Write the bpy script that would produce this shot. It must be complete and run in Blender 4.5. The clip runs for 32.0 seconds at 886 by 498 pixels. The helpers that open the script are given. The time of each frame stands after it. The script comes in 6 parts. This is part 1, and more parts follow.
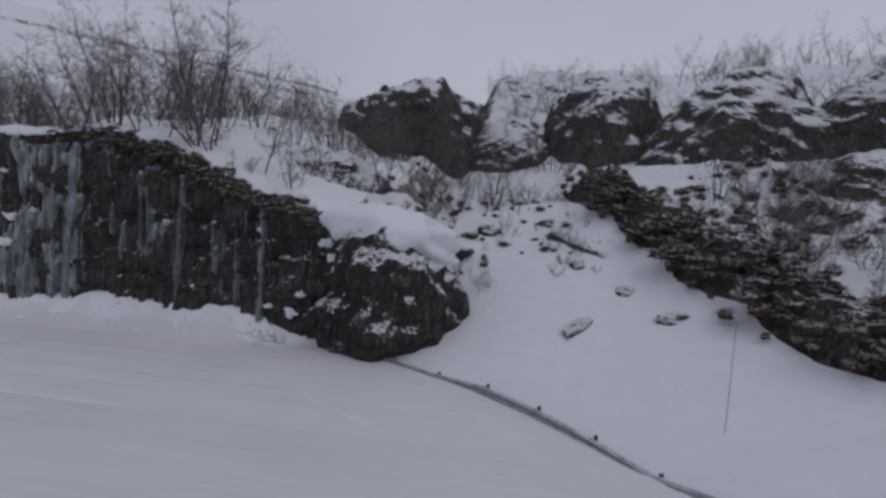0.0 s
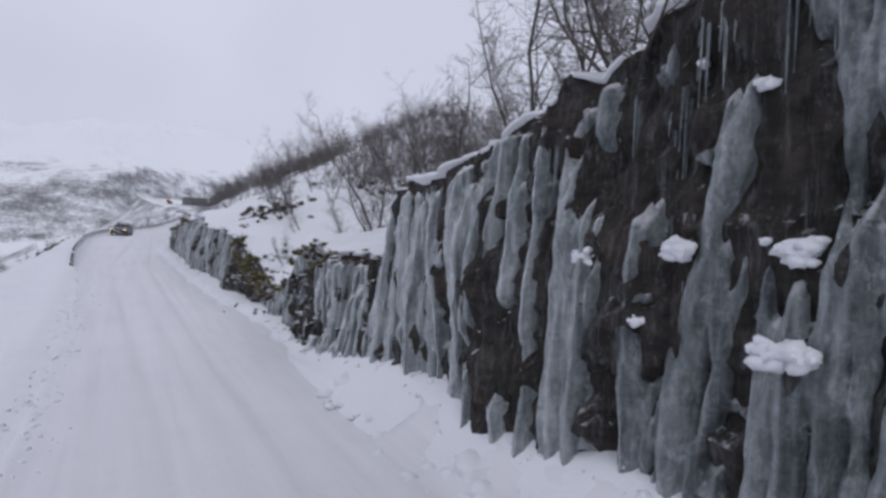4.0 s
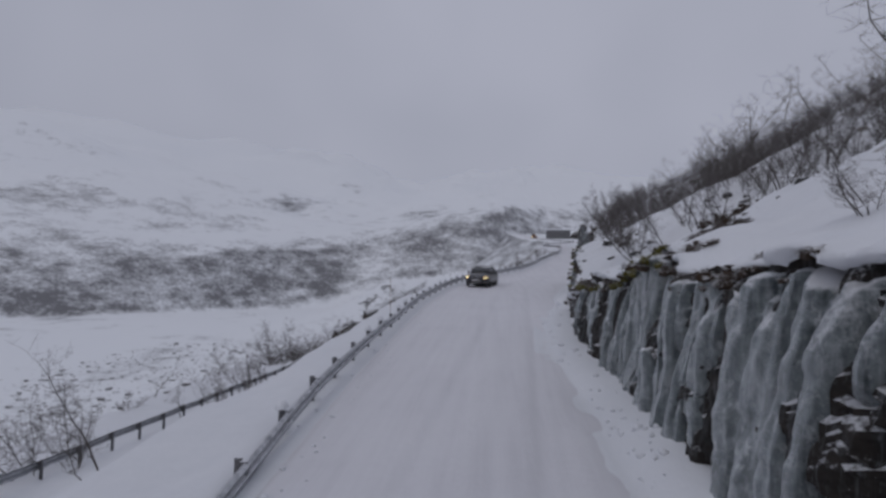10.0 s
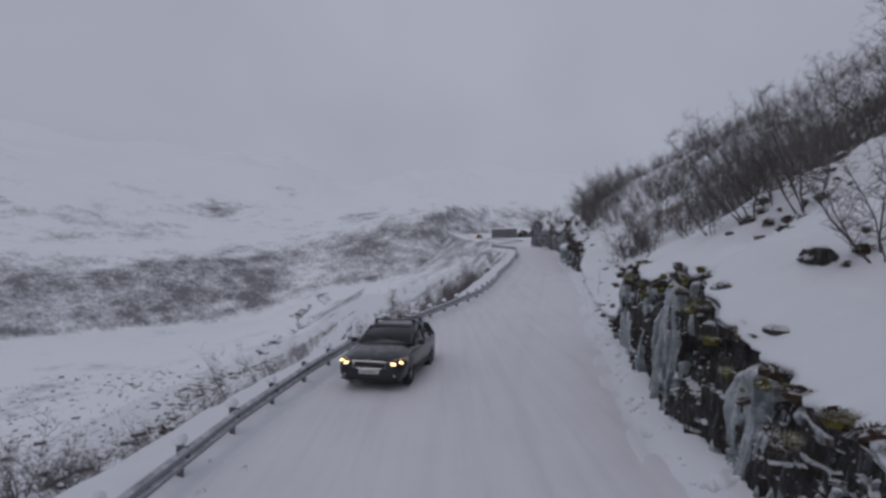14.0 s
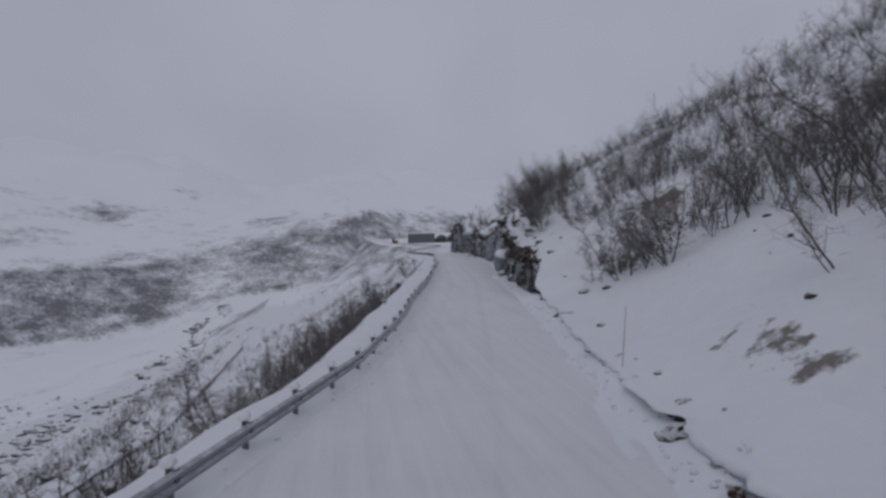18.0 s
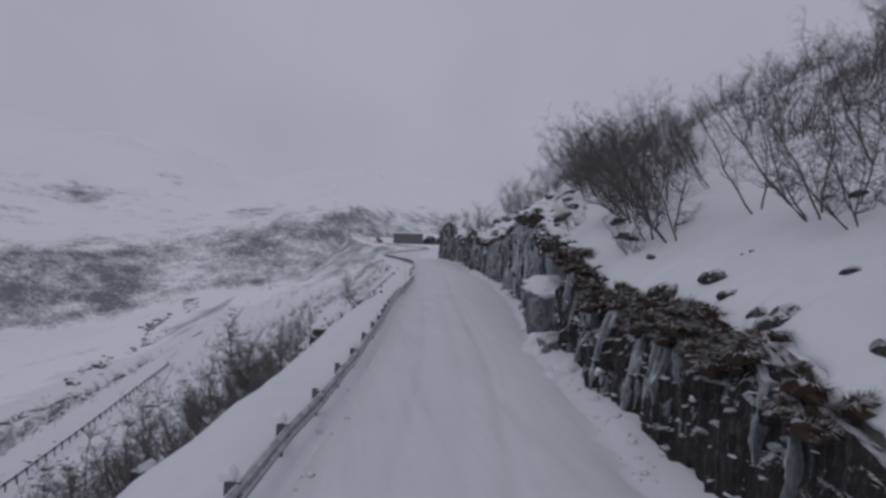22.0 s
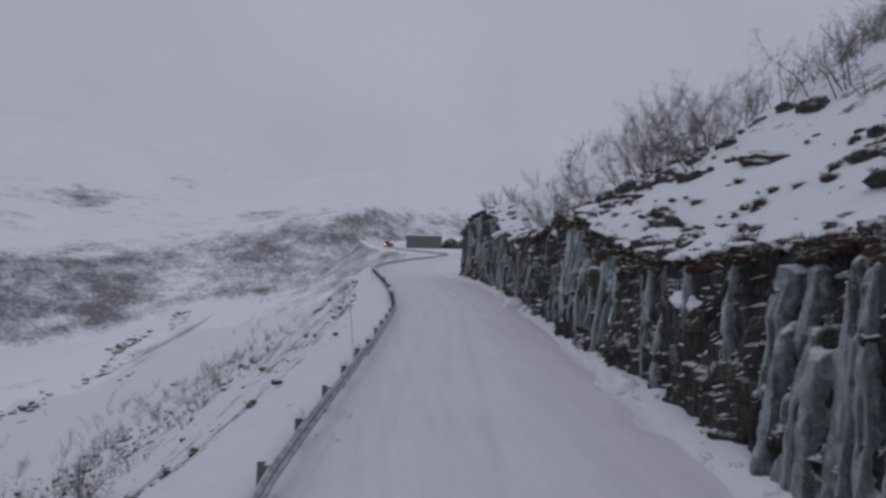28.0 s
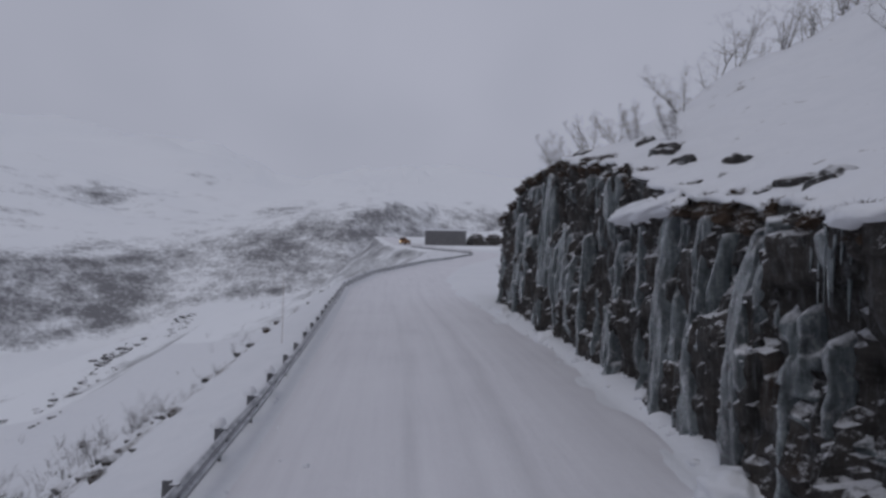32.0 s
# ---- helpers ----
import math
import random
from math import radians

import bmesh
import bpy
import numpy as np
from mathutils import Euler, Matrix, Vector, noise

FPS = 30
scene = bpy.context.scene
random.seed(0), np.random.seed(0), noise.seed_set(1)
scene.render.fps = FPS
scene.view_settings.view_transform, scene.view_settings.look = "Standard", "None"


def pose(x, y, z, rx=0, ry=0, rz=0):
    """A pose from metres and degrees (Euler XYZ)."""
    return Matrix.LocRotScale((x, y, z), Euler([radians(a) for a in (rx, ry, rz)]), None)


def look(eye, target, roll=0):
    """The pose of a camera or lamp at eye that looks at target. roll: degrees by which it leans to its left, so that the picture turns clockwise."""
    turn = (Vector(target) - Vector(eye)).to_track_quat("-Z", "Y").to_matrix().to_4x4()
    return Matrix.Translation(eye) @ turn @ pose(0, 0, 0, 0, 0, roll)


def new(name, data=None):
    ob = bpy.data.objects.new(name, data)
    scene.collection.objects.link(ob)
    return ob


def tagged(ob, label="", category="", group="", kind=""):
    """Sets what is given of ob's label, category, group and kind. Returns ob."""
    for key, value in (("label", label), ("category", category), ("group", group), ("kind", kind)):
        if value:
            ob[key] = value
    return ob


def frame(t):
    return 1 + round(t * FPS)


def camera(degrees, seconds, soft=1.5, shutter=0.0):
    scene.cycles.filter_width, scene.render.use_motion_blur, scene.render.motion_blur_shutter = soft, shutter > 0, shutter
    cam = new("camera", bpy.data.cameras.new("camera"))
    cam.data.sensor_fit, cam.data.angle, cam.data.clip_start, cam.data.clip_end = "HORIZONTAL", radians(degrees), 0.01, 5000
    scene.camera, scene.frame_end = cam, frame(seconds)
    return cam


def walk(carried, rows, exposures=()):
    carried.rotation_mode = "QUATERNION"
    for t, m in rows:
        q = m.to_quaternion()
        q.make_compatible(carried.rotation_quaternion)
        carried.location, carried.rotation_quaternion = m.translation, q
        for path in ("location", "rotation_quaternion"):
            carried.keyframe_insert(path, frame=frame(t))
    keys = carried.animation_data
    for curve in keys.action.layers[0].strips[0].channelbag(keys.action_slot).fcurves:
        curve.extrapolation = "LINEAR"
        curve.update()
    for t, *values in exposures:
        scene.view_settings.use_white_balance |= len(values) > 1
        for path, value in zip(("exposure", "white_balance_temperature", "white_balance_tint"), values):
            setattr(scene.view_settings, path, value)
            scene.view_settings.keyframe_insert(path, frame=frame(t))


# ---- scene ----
cam = camera(77.3, 32.0, soft=2.9)
PATH = [
    (0, (0.07, -0.03, -0.02), (9.96, 1.08, -1.01), 3.97),
    (0.5, (2.86, 1.78, -0.38), (12.59, 3.86, -1.37), 3.95),
    (1, (5.29, 3.85, -0.78), (14.78, 6.86, -1.74), 2.68),
    (1.5, (7.46, 6.00, -1.20), (16.61, 9.94, -2.03), 1.23),
    (2, (9.16, 8.13, -1.62), (17.86, 13.01, -2.25), 0.49),
    (2.5, (10.74, 10.15, -1.96), (18.79, 16.07, -2.31), 0.67),
    (3, (12.31, 12.54, -2.15), (19.54, 19.46, -2.32), 0.83),
    (3.5, (13.63, 14.86, -2.22), (19.84, 22.70, -2.28), 1.33),
    (4, (14.54, 17.00, -2.30), (19.61, 25.62, -2.18), 2.16),
    (4.5, (15.20, 19.15, -2.33), (18.99, 28.40, -2.16), 2.66),
    (6.5, (16.25, 30.03, -2.21), (16.18, 40.02, -1.85), 2.28),
    (7, (16.31, 33.50, -1.98), (15.97, 43.48, -1.54), 1.73),
    (7.5, (16.29, 36.77, -1.73), (15.84, 46.75, -1.27), 1.31),
    (8, (16.33, 39.95, -1.47), (15.80, 49.92, -0.98), 0.94),
    (8.5, (16.29, 43.20, -1.24), (15.68, 53.16, -0.73), 0.83),
    (9, (16.17, 46.44, -1.01), (15.47, 56.40, -0.53), 0.39),
    (9.5, (15.95, 49.78, -0.76), (15.12, 59.73, -0.28), 0.75),
    (10, (15.76, 53.18, -0.50), (14.87, 63.13, -0.03), 1.17),
    (10.5, (15.64, 56.56, -0.26), (14.79, 66.51, 0.25), 1.24),
    (11, (15.50, 59.95, 0.04), (14.75, 69.91, 0.53), 1.19),
    (11.5, (15.48, 63.50, 0.30), (14.85, 73.46, 0.77), 0.68),
    (12, (15.54, 67.02, 0.50), (15.03, 76.99, 1.02), 0.19),
    (12.5, (15.58, 70.42, 0.72), (15.20, 80.41, 1.11), -0.02),
    (13, (15.68, 73.77, 1.01), (15.46, 83.77, 1.31), -0.15),
    (13.5, (15.96, 76.99, 1.26), (15.91, 86.98, 1.63), -0.74),
    (14, (16.32, 80.09, 1.51), (16.45, 90.08, 2.01), -0.94),
    (14.5, (16.73, 83.02, 1.74), (17.05, 93.00, 2.32), -1.02),
    (15, (17.15, 85.63, 1.87), (17.66, 95.60, 2.42), -1.09),
    (15.5, (17.58, 88.16, 1.88), (18.29, 98.12, 2.47), -1.81),
    (17.5, (17.96, 94.62, 2.43), (19.42, 104.49, 3.04), -2.22),
    (18, (18.72, 97.97, 2.67), (20.33, 107.83, 3.23), -1.79),
    (18.5, (19.49, 101.40, 2.91), (21.19, 111.24, 3.41), -1.43),
    (19, (20.24, 104.73, 3.12), (21.98, 114.57, 3.60), -0.67),
    (19.5, (20.82, 107.78, 3.39), (22.57, 117.61, 3.78), 0.32),
    (20, (21.39, 110.73, 3.66), (23.16, 120.57, 4.05), 0.82),
    (20.5, (22.00, 114.03, 3.93), (23.77, 123.87, 4.35), 1.12),
    (21, (22.65, 117.22, 4.21), (24.40, 127.05, 4.69), 1.78),
    (21.5, (23.29, 120.75, 4.53), (25.05, 130.57, 5.09), 2.34),
    (22, (23.97, 124.31, 4.85), (25.75, 134.13, 5.44), 1.35),
    (22.5, (24.88, 128.19, 5.20), (26.65, 138.01, 5.78), 0.91),
    (23, (25.74, 131.77, 5.57), (27.50, 141.60, 6.22), 0.27),
    (23.5, (26.41, 135.13, 5.94), (28.12, 144.96, 6.58), -0.67),
    (24, (26.97, 137.89, 6.34), (28.60, 147.74, 6.99), -0.65),
    (24.5, (27.74, 140.94, 6.56), (29.30, 150.79, 7.23), -0.59),
    (25, (28.16, 144.67, 6.77), (29.71, 154.52, 7.46), -0.53),
    (25.5, (29.00, 148.36, 7.06), (30.56, 158.22, 7.73), -1.06),
    (27.5, (31.28, 166.39, 8.01), (32.67, 176.27, 8.66), 0.20),
    (28, (32.01, 170.62, 8.41), (33.39, 180.50, 9.05), 1.06),
    (28.5, (32.70, 174.80, 8.81), (34.06, 184.69, 9.42), 1.46),
    (29, (33.35, 178.79, 9.18), (34.65, 188.69, 9.74), 2.18),
    (29.5, (33.97, 182.75, 9.47), (35.23, 192.66, 10.03), 2.44),
    (30, (34.55, 186.70, 9.74), (35.76, 196.61, 10.28), 2.55),
    (30.5, (35.10, 190.40, 10.03), (36.24, 200.32, 10.58), 2.36),
    (31, (35.56, 193.87, 10.29), (36.66, 203.80, 10.85), 2.31),
    (31.5, (36.06, 197.34, 10.50), (37.09, 207.27, 11.09), 1.56),
    (32, (36.51, 201.14, 10.79), (37.44, 211.08, 11.35), 0.89),
]
walk(cam, [(t, look(eye, target, roll)) for t, eye, target, roll in PATH], exposures=[(0, -1.06), (1.0, -1.02), (2.0, -0.70), (3.0, -0.44), (4.0, -0.48), (4.5, -0.58), (6.5, -1.2), (15, -1.22), (18, -1.29), (21, -1.27), (25, -1.2), (32, -1.2)])

# ---------------------------------------------------------------- light
world = bpy.data.worlds.new("overcast_sky")
scene.world = world
world.use_nodes = True
wn = world.node_tree.nodes
wl = world.node_tree.links
wn.clear()
sky = wn.new("ShaderNodeTexSky")
sky.sky_type = "NISHITA"
sky.sun_disc = False
sky.sun_elevation = radians(38)
sky.sun_rotation = radians(200)
sky.air_density, sky.dust_density, sky.ozone_density = 1.0, 6.0, 1.0
cloud = wn.new("ShaderNodeMix")
cloud.data_type = "RGBA"
cloud.inputs["Factor"].default_value = 0.93
cloud.inputs["B"].default_value = (8.3, 8.75, 10.3, 1)
wl.new(sky.outputs["Color"], cloud.inputs["A"])
veil = wn.new("ShaderNodeTexNoise")
veil.inputs["Scale"].default_value, veil.inputs["Detail"].default_value = 1.6, 3
grey = wn.new("ShaderNodeValToRGB")
grey.color_ramp.elements[0].position, grey.color_ramp.elements[1].position = 0.3, 0.7
grey.color_ramp.elements[0].color, grey.color_ramp.elements[1].color = (0.735, 0.772, 0.94, 1), (0.928, 0.96, 1.155, 1)
wl.new(veil.outputs["Fac"], grey.inputs["Fac"])
lift = wn.new("ShaderNodeVectorMath")
lift.operation = "SCALE"
lift.inputs["Scale"].default_value = 10.0
wl.new(grey.outputs["Color"], lift.inputs[0])
wl.new(lift.outputs["Vector"], cloud.inputs["B"])
back = wn.new("ShaderNodeBackground")
back.inputs["Strength"].default_value = 0.1
wl.new(cloud.outputs["Result"], back.inputs["Color"])
wout = wn.new("ShaderNodeOutputWorld")
wl.new(back.outputs["Background"], wout.inputs["Surface"])
sun = new("sun", bpy.data.lights.new("sun", "SUN"))
sun.data.energy, sun.data.angle, sun.data.color = 0.5, radians(30), (1.0, 0.97, 0.93)
sun.matrix_world = look((0, 0, 60), (20, 38, 0))


# ---------------------------------------------------------------- materials
def shader(name, rough=0.8, colour=(0.5, 0.5, 0.5), metal=0.0):
    m = bpy.data.materials.new(name)
    m.use_nodes = True
    b = m.node_tree.nodes["Principled BSDF"]
    b.inputs["Roughness"].default_value = rough
    b.inputs["Metallic"].default_value = metal
    b.inputs["Base Color"].default_value = (*colour, 1)
    return m, m.node_tree.nodes, m.node_tree.links, b


def noise_node(n, l, scale, detail=5, rough=0.6, stretch=None, world_space=True):
    t = n.new("ShaderNodeTexNoise")
    t.inputs["Scale"].default_value, t.inputs["Detail"].default_value, t.inputs["Roughness"].default_value = scale, detail, rough
    g = n.new("ShaderNodeNewGeometry" if world_space else "ShaderNodeTexCoord")
    out = g.outputs["Position"] if world_space else g.outputs["Object"]
    if stretch:
        mp = n.new("ShaderNodeMapping")
        mp.inputs["Scale"].default_value = stretch
        l.new(out, mp.inputs["Vector"])
        out = mp.outputs["Vector"]
    l.new(out, t.inputs["Vector"])
    return t.outputs["Fac"]


def ramp(n, l, fac, stops):
    r = n.new("ShaderNodeValToRGB")
    e = r.color_ramp.elements
    while len(e) < len(stops):
        e.new(0.5)
    for el, (p, c) in zip(e, stops):
        el.position, el.color = p, (*c, 1)
    l.new(fac, r.inputs["Fac"])
    return r.outputs["Color"]


def mixed(n, l, fac, a, b):
    m = n.new("ShaderNodeMix")
    m.data_type = "RGBA"
    for key, v in (("Factor", fac), ("A", a), ("B", b)):
        if isinstance(v, tuple):
            m.inputs[key].default_value = (*v, 1)
        elif isinstance(v, float):
            m.inputs[key].default_value = v
        else:
            l.new(v, m.inputs[key])
    return m.outputs["Result"]


def maths(n, l, op, a, b=0.0, c=None):
    m = n.new("ShaderNodeMath")
    m.operation = op
    for k, v in enumerate((a, b, c)):
        if v is None:
            continue
        if isinstance(v, (int, float)):
            m.inputs[k].default_value = v
        else:
            l.new(v, m.inputs[k])
    return m.outputs[0]


def bumped(n, l, bsdf, height, strength=0.5, distance=0.1):
    b = n.new("ShaderNodeBump")
    b.inputs["Strength"].default_value, b.inputs["Distance"].default_value = strength, distance
    l.new(height, b.inputs["Height"])
    l.new(b.outputs["Normal"], bsdf.inputs["Normal"])


def up_mask(n, l, grain, low, high, ragged=0.9):
    """1 where the surface looks up and snow lies, ragged by the grain."""
    g = n.new("ShaderNodeNewGeometry")
    s = n.new("ShaderNodeSeparateXYZ")
    l.new(g.outputs["Normal"], s.inputs[0])
    v = maths(n, l, "ADD", s.outputs["Z"], maths(n, l, "MULTIPLY", maths(n, l, "SUBTRACT", grain, 0.5), ragged))
    r = n.new("ShaderNodeMapRange")
    r.inputs["From Min"].default_value, r.inputs["From Max"].default_value = low, high
    l.new(v, r.inputs["Value"])
    return r.outputs["Result"]


def snow_material(name, light, dark, patch=0.35):
    m, n, l, b = shader(name, 0.75)
    big, fine = noise_node(n, l, 0.25, 4), noise_node(n, l, 3.0, 8, 0.65)
    col = mixed(n, l, big, dark, light)
    l.new(mixed(n, l, maths(n, l, "MULTIPLY", fine, patch), col, dark), b.inputs["Base Color"])
    bumped(n, l, b, maths(n, l, "ADD", fine, maths(n, l, "MULTIPLY", noise_node(n, l, 14, 4), 0.25)), 0.5, 0.09)
    b.inputs["Specular IOR Level"].default_value = 0.25
    return m


def terrain_material():
    """Snow with stones and heather showing through on steep or windblown ground, thicker with dark scrub in broad bands."""
    m, n, l, b = shader("snow_hillside", 0.8)
    big, mid, fine = noise_node(n, l, 0.012, 5), noise_node(n, l, 0.12, 7, 0.65), noise_node(n, l, 1.3, 8, 0.7)
    snow = mixed(n, l, fine, (0.70, 0.72, 0.76), (0.84, 0.85, 0.88))
    g = n.new("ShaderNodeNewGeometry")
    s = n.new("ShaderNodeSeparateXYZ")
    l.new(g.outputs["Normal"], s.inputs[0])
    steep = maths(n, l, "SUBTRACT", 0.86, s.outputs["Z"])
    bare = maths(n, l, "ADD", maths(n, l, "MULTIPLY", steep, 1.6), maths(n, l, "SUBTRACT", mid, 0.595))
    bare = maths(n, l, "ADD", bare, maths(n, l, "MULTIPLY", maths(n, l, "SUBTRACT", fine, 0.55), 1.15))
    r = n.new("ShaderNodeMapRange")
    r.inputs["From Min"].default_value, r.inputs["From Max"].default_value = 0.02, 0.14
    l.new(bare, r.inputs["Value"])
    stone = mixed(n, l, fine, (0.10, 0.09, 0.085), (0.24, 0.22, 0.20))
    l.new(mixed(n, l, r.outputs["Result"], snow, stone), b.inputs["Base Color"])
    bumped(n, l, b, maths(n, l, "ADD", fine, maths(n, l, "MULTIPLY", mid, 2.0)), 0.5, 0.15)
    return m


def hazed_far_material():
    """Far mountainside: snowfields with bands of dark birch scrub and crag, haze put into the colours."""
    m, n, l, b = shader("hazed_mountainside", 0.9)
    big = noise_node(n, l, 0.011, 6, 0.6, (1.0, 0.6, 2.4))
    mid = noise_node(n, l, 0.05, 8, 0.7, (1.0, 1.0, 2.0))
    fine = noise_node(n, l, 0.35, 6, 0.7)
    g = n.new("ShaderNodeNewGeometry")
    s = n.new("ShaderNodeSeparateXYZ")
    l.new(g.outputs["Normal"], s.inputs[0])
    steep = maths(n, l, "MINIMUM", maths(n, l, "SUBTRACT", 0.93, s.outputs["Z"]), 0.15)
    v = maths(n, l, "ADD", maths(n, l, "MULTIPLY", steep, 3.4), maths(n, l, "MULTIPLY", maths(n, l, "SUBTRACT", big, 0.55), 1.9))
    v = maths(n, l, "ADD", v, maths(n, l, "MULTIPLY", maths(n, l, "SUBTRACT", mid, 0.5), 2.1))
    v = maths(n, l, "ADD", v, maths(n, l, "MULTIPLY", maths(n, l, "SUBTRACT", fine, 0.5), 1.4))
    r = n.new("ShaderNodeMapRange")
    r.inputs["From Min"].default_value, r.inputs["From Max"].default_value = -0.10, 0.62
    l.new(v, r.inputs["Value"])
    # scrub fades with height: treeline, plus mist put into the colour
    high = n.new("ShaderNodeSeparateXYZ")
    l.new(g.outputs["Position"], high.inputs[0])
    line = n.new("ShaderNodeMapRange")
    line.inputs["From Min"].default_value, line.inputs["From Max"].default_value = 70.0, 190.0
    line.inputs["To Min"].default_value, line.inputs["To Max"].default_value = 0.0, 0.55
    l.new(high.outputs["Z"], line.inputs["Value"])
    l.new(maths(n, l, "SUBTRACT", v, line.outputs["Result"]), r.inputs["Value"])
    # scrub greyed and snow whitened: distance haze painted into the base colour
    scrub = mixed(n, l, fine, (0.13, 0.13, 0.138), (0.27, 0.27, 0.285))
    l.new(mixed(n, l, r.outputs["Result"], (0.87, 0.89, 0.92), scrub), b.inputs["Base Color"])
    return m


def rock_material(name, dark=(0.010, 0.009, 0.0085), light=(0.075, 0.062, 0.054), snow=(0.54, 0.86), ragged=2.2):
    m, n, l, b = shader(name, 0.75)
    strata = noise_node(n, l, 1.1, 8, 0.7, (1.0, 0.8, 2.6))
    fine = noise_node(n, l, 7.0, 8, 0.7)
    streak = noise_node(n, l, 1.7, 5, 0.6, (1.0, 1.6, 0.16))
    col = ramp(n, l, strata, [(0.3, dark), (0.55, tuple((a + c) / 2 for a, c in zip(dark, light))), (0.75, light)])
    rust = n.new("ShaderNodeMapRange")
    rust.inputs["From Min"].default_value, rust.inputs["From Max"].default_value = 0.58, 0.75
    l.new(noise_node(n, l, 0.55, 4), rust.inputs["Value"])
    col = mixed(n, l, maths(n, l, "MULTIPLY", rust.outputs["Result"], 0.55), col, (0.06, 0.033, 0.02))
    wet = n.new("ShaderNodeMapRange")
    wet.inputs["From Min"].default_value, wet.inputs["From Max"].default_value = 0.52, 0.66
    l.new(streak, wet.inputs["Value"])
    col = mixed(n, l, maths(n, l, "MULTIPLY", wet.outputs["Result"], 0.7), col, (0.012, 0.012, 0.013))
    rime = n.new("ShaderNodeMapRange")
    rime.inputs["From Min"].default_value, rime.inputs["From Max"].default_value = 0.57, 0.70
    l.new(noise_node(n, l, 3.4, 9, 0.78, (1.2, 1.2, 0.45)), rime.inputs["Value"])
    col = mixed(n, l, maths(n, l, "MULTIPLY", rime.outputs["Result"], 0.36), col, (0.46, 0.48, 0.51))
    glaze = n.new("ShaderNodeMapRange")
    glaze.inputs["From Min"].default_value, glaze.inputs["From Max"].default_value = 0.54, 0.68
    l.new(noise_node(n, l, 2.4, 7, 0.7, (2.6, 2.6, 0.16)), glaze.inputs["Value"])
    col = mixed(n, l, maths(n, l, "MULTIPLY", glaze.outputs["Result"], 0.6), col, (0.20, 0.22, 0.235))
    thread = n.new("ShaderNodeMapRange")
    thread.inputs["From Min"].default_value, thread.inputs["From Max"].default_value = 0.53, 0.72
    l.new(noise_node(n, l, 5.5, 8, 0.75, (2.4, 2.4, 0.10)), thread.inputs["Value"])
    col = mixed(n, l, maths(n, l, "MULTIPLY", thread.outputs["Result"], 0.4), col, (0.30, 0.32, 0.335))
    speck = n.new("ShaderNodeMapRange")
    speck.inputs["From Min"].default_value, speck.inputs["From Max"].default_value = 0.63, 0.70
    l.new(noise_node(n, l, 9.0, 9, 0.75, (1.0, 1.0, 1.9)), speck.inputs["Value"])
    col = mixed(n, l, maths(n, l, "MULTIPLY", speck.outputs["Result"], 0.4), col, (0.74, 0.75, 0.78))
    mask = up_mask(n, l, fine, *snow, ragged)
    l.new(mixed(n, l, mask, col, (0.78, 0.79, 0.82)), b.inputs["Base Color"])
    rr = n.new("ShaderNodeMapRange")
    rr.inputs["To Min"].default_value, rr.inputs["To Max"].default_value = 0.85, 0.45
    b.inputs["Specular IOR Level"].default_value = 0.3
    l.new(wet.outputs["Result"], rr.inputs["Value"])
    l.new(rr.outputs["Result"], b.inputs["Roughness"])
    bumped(n, l, b, maths(n, l, "ADD", strata, maths(n, l, "MULTIPLY", fine, 0.55)), 1.0, 0.2)
    return m


def ice_material(name="ice", air=0.0):
    """Milky grey-blue ice, clear and dark in places, whiter where it holds air or rime."""
    m, n, l, b = shader(name, 0.3)
    streak, fine = noise_node(n, l, 3.2, 8, 0.7, (2.0, 2.0, 0.12)), noise_node(n, l, 11, 7, 0.72)
    cloud = noise_node(n, l, 1.5, 7, 0.7, (1, 1, 0.5))
    v = maths(n, l, "ADD", maths(n, l, "MULTIPLY", streak, 0.40), maths(n, l, "MULTIPLY", cloud, 0.34))
    v = maths(n, l, "ADD", v, maths(n, l, "MULTIPLY", fine, 0.26))
    own = n.new("ShaderNodeObjectInfo")
    v = maths(n, l, "ADD", v, maths(n, l, "MULTIPLY", maths(n, l, "SUBTRACT", own.outputs["Random"], 0.5 - air), 0.06))
    col = ramp(n, l, v, [(0.37, (0.03, 0.036, 0.04)), (0.45, (0.09, 0.108, 0.116)), (0.53, (0.22, 0.255, 0.268)), (0.62, (0.50, 0.54, 0.56))])
    rime = n.new("ShaderNodeMapRange")
    rime.inputs["From Min"].default_value, rime.inputs["From Max"].default_value = 0.53, 0.68
    l.new(noise_node(n, l, 5.5, 9, 0.8, (1, 1, 0.6)), rime.inputs["Value"])
    col = mixed(n, l, maths(n, l, "MULTIPLY", rime.outputs["Result"], 0.7), col, (0.72, 0.74, 0.77))
    l.new(mixed(n, l, up_mask(n, l, fine, 0.40, 0.75), col, (0.84, 0.85, 0.88)), b.inputs["Base Color"])
    b.inputs["Transmission Weight"].default_value = 0.4
    b.inputs["IOR"].default_value = 1.31
    rr = n.new("ShaderNodeMapRange")
    rr.inputs["To Min"].default_value, rr.inputs["To Max"].default_value = 0.18, 0.6
    l.new(fine, rr.inputs["Value"])
    l.new(rr.outputs["Result"], b.inputs["Roughness"])
    bumped(n, l, b, maths(n, l, "ADD", streak, maths(n, l, "MULTIPLY", fine, 0.7)), 0.6, 0.06)
    return m


def plain_material(name, a, c, rough, scale=6.0, metal=0.0, bump=0.3, dist=0.02, stretch=None):
    m, n, l, b = shader(name, rough, a, metal)
    f = noise_node(n, l, scale, 6, 0.65, stretch)
    l.new(mixed(n, l, f, a, c), b.inputs["Base Color"])
    if bump:
        bumped(n, l, b, f, bump, dist)
    return m


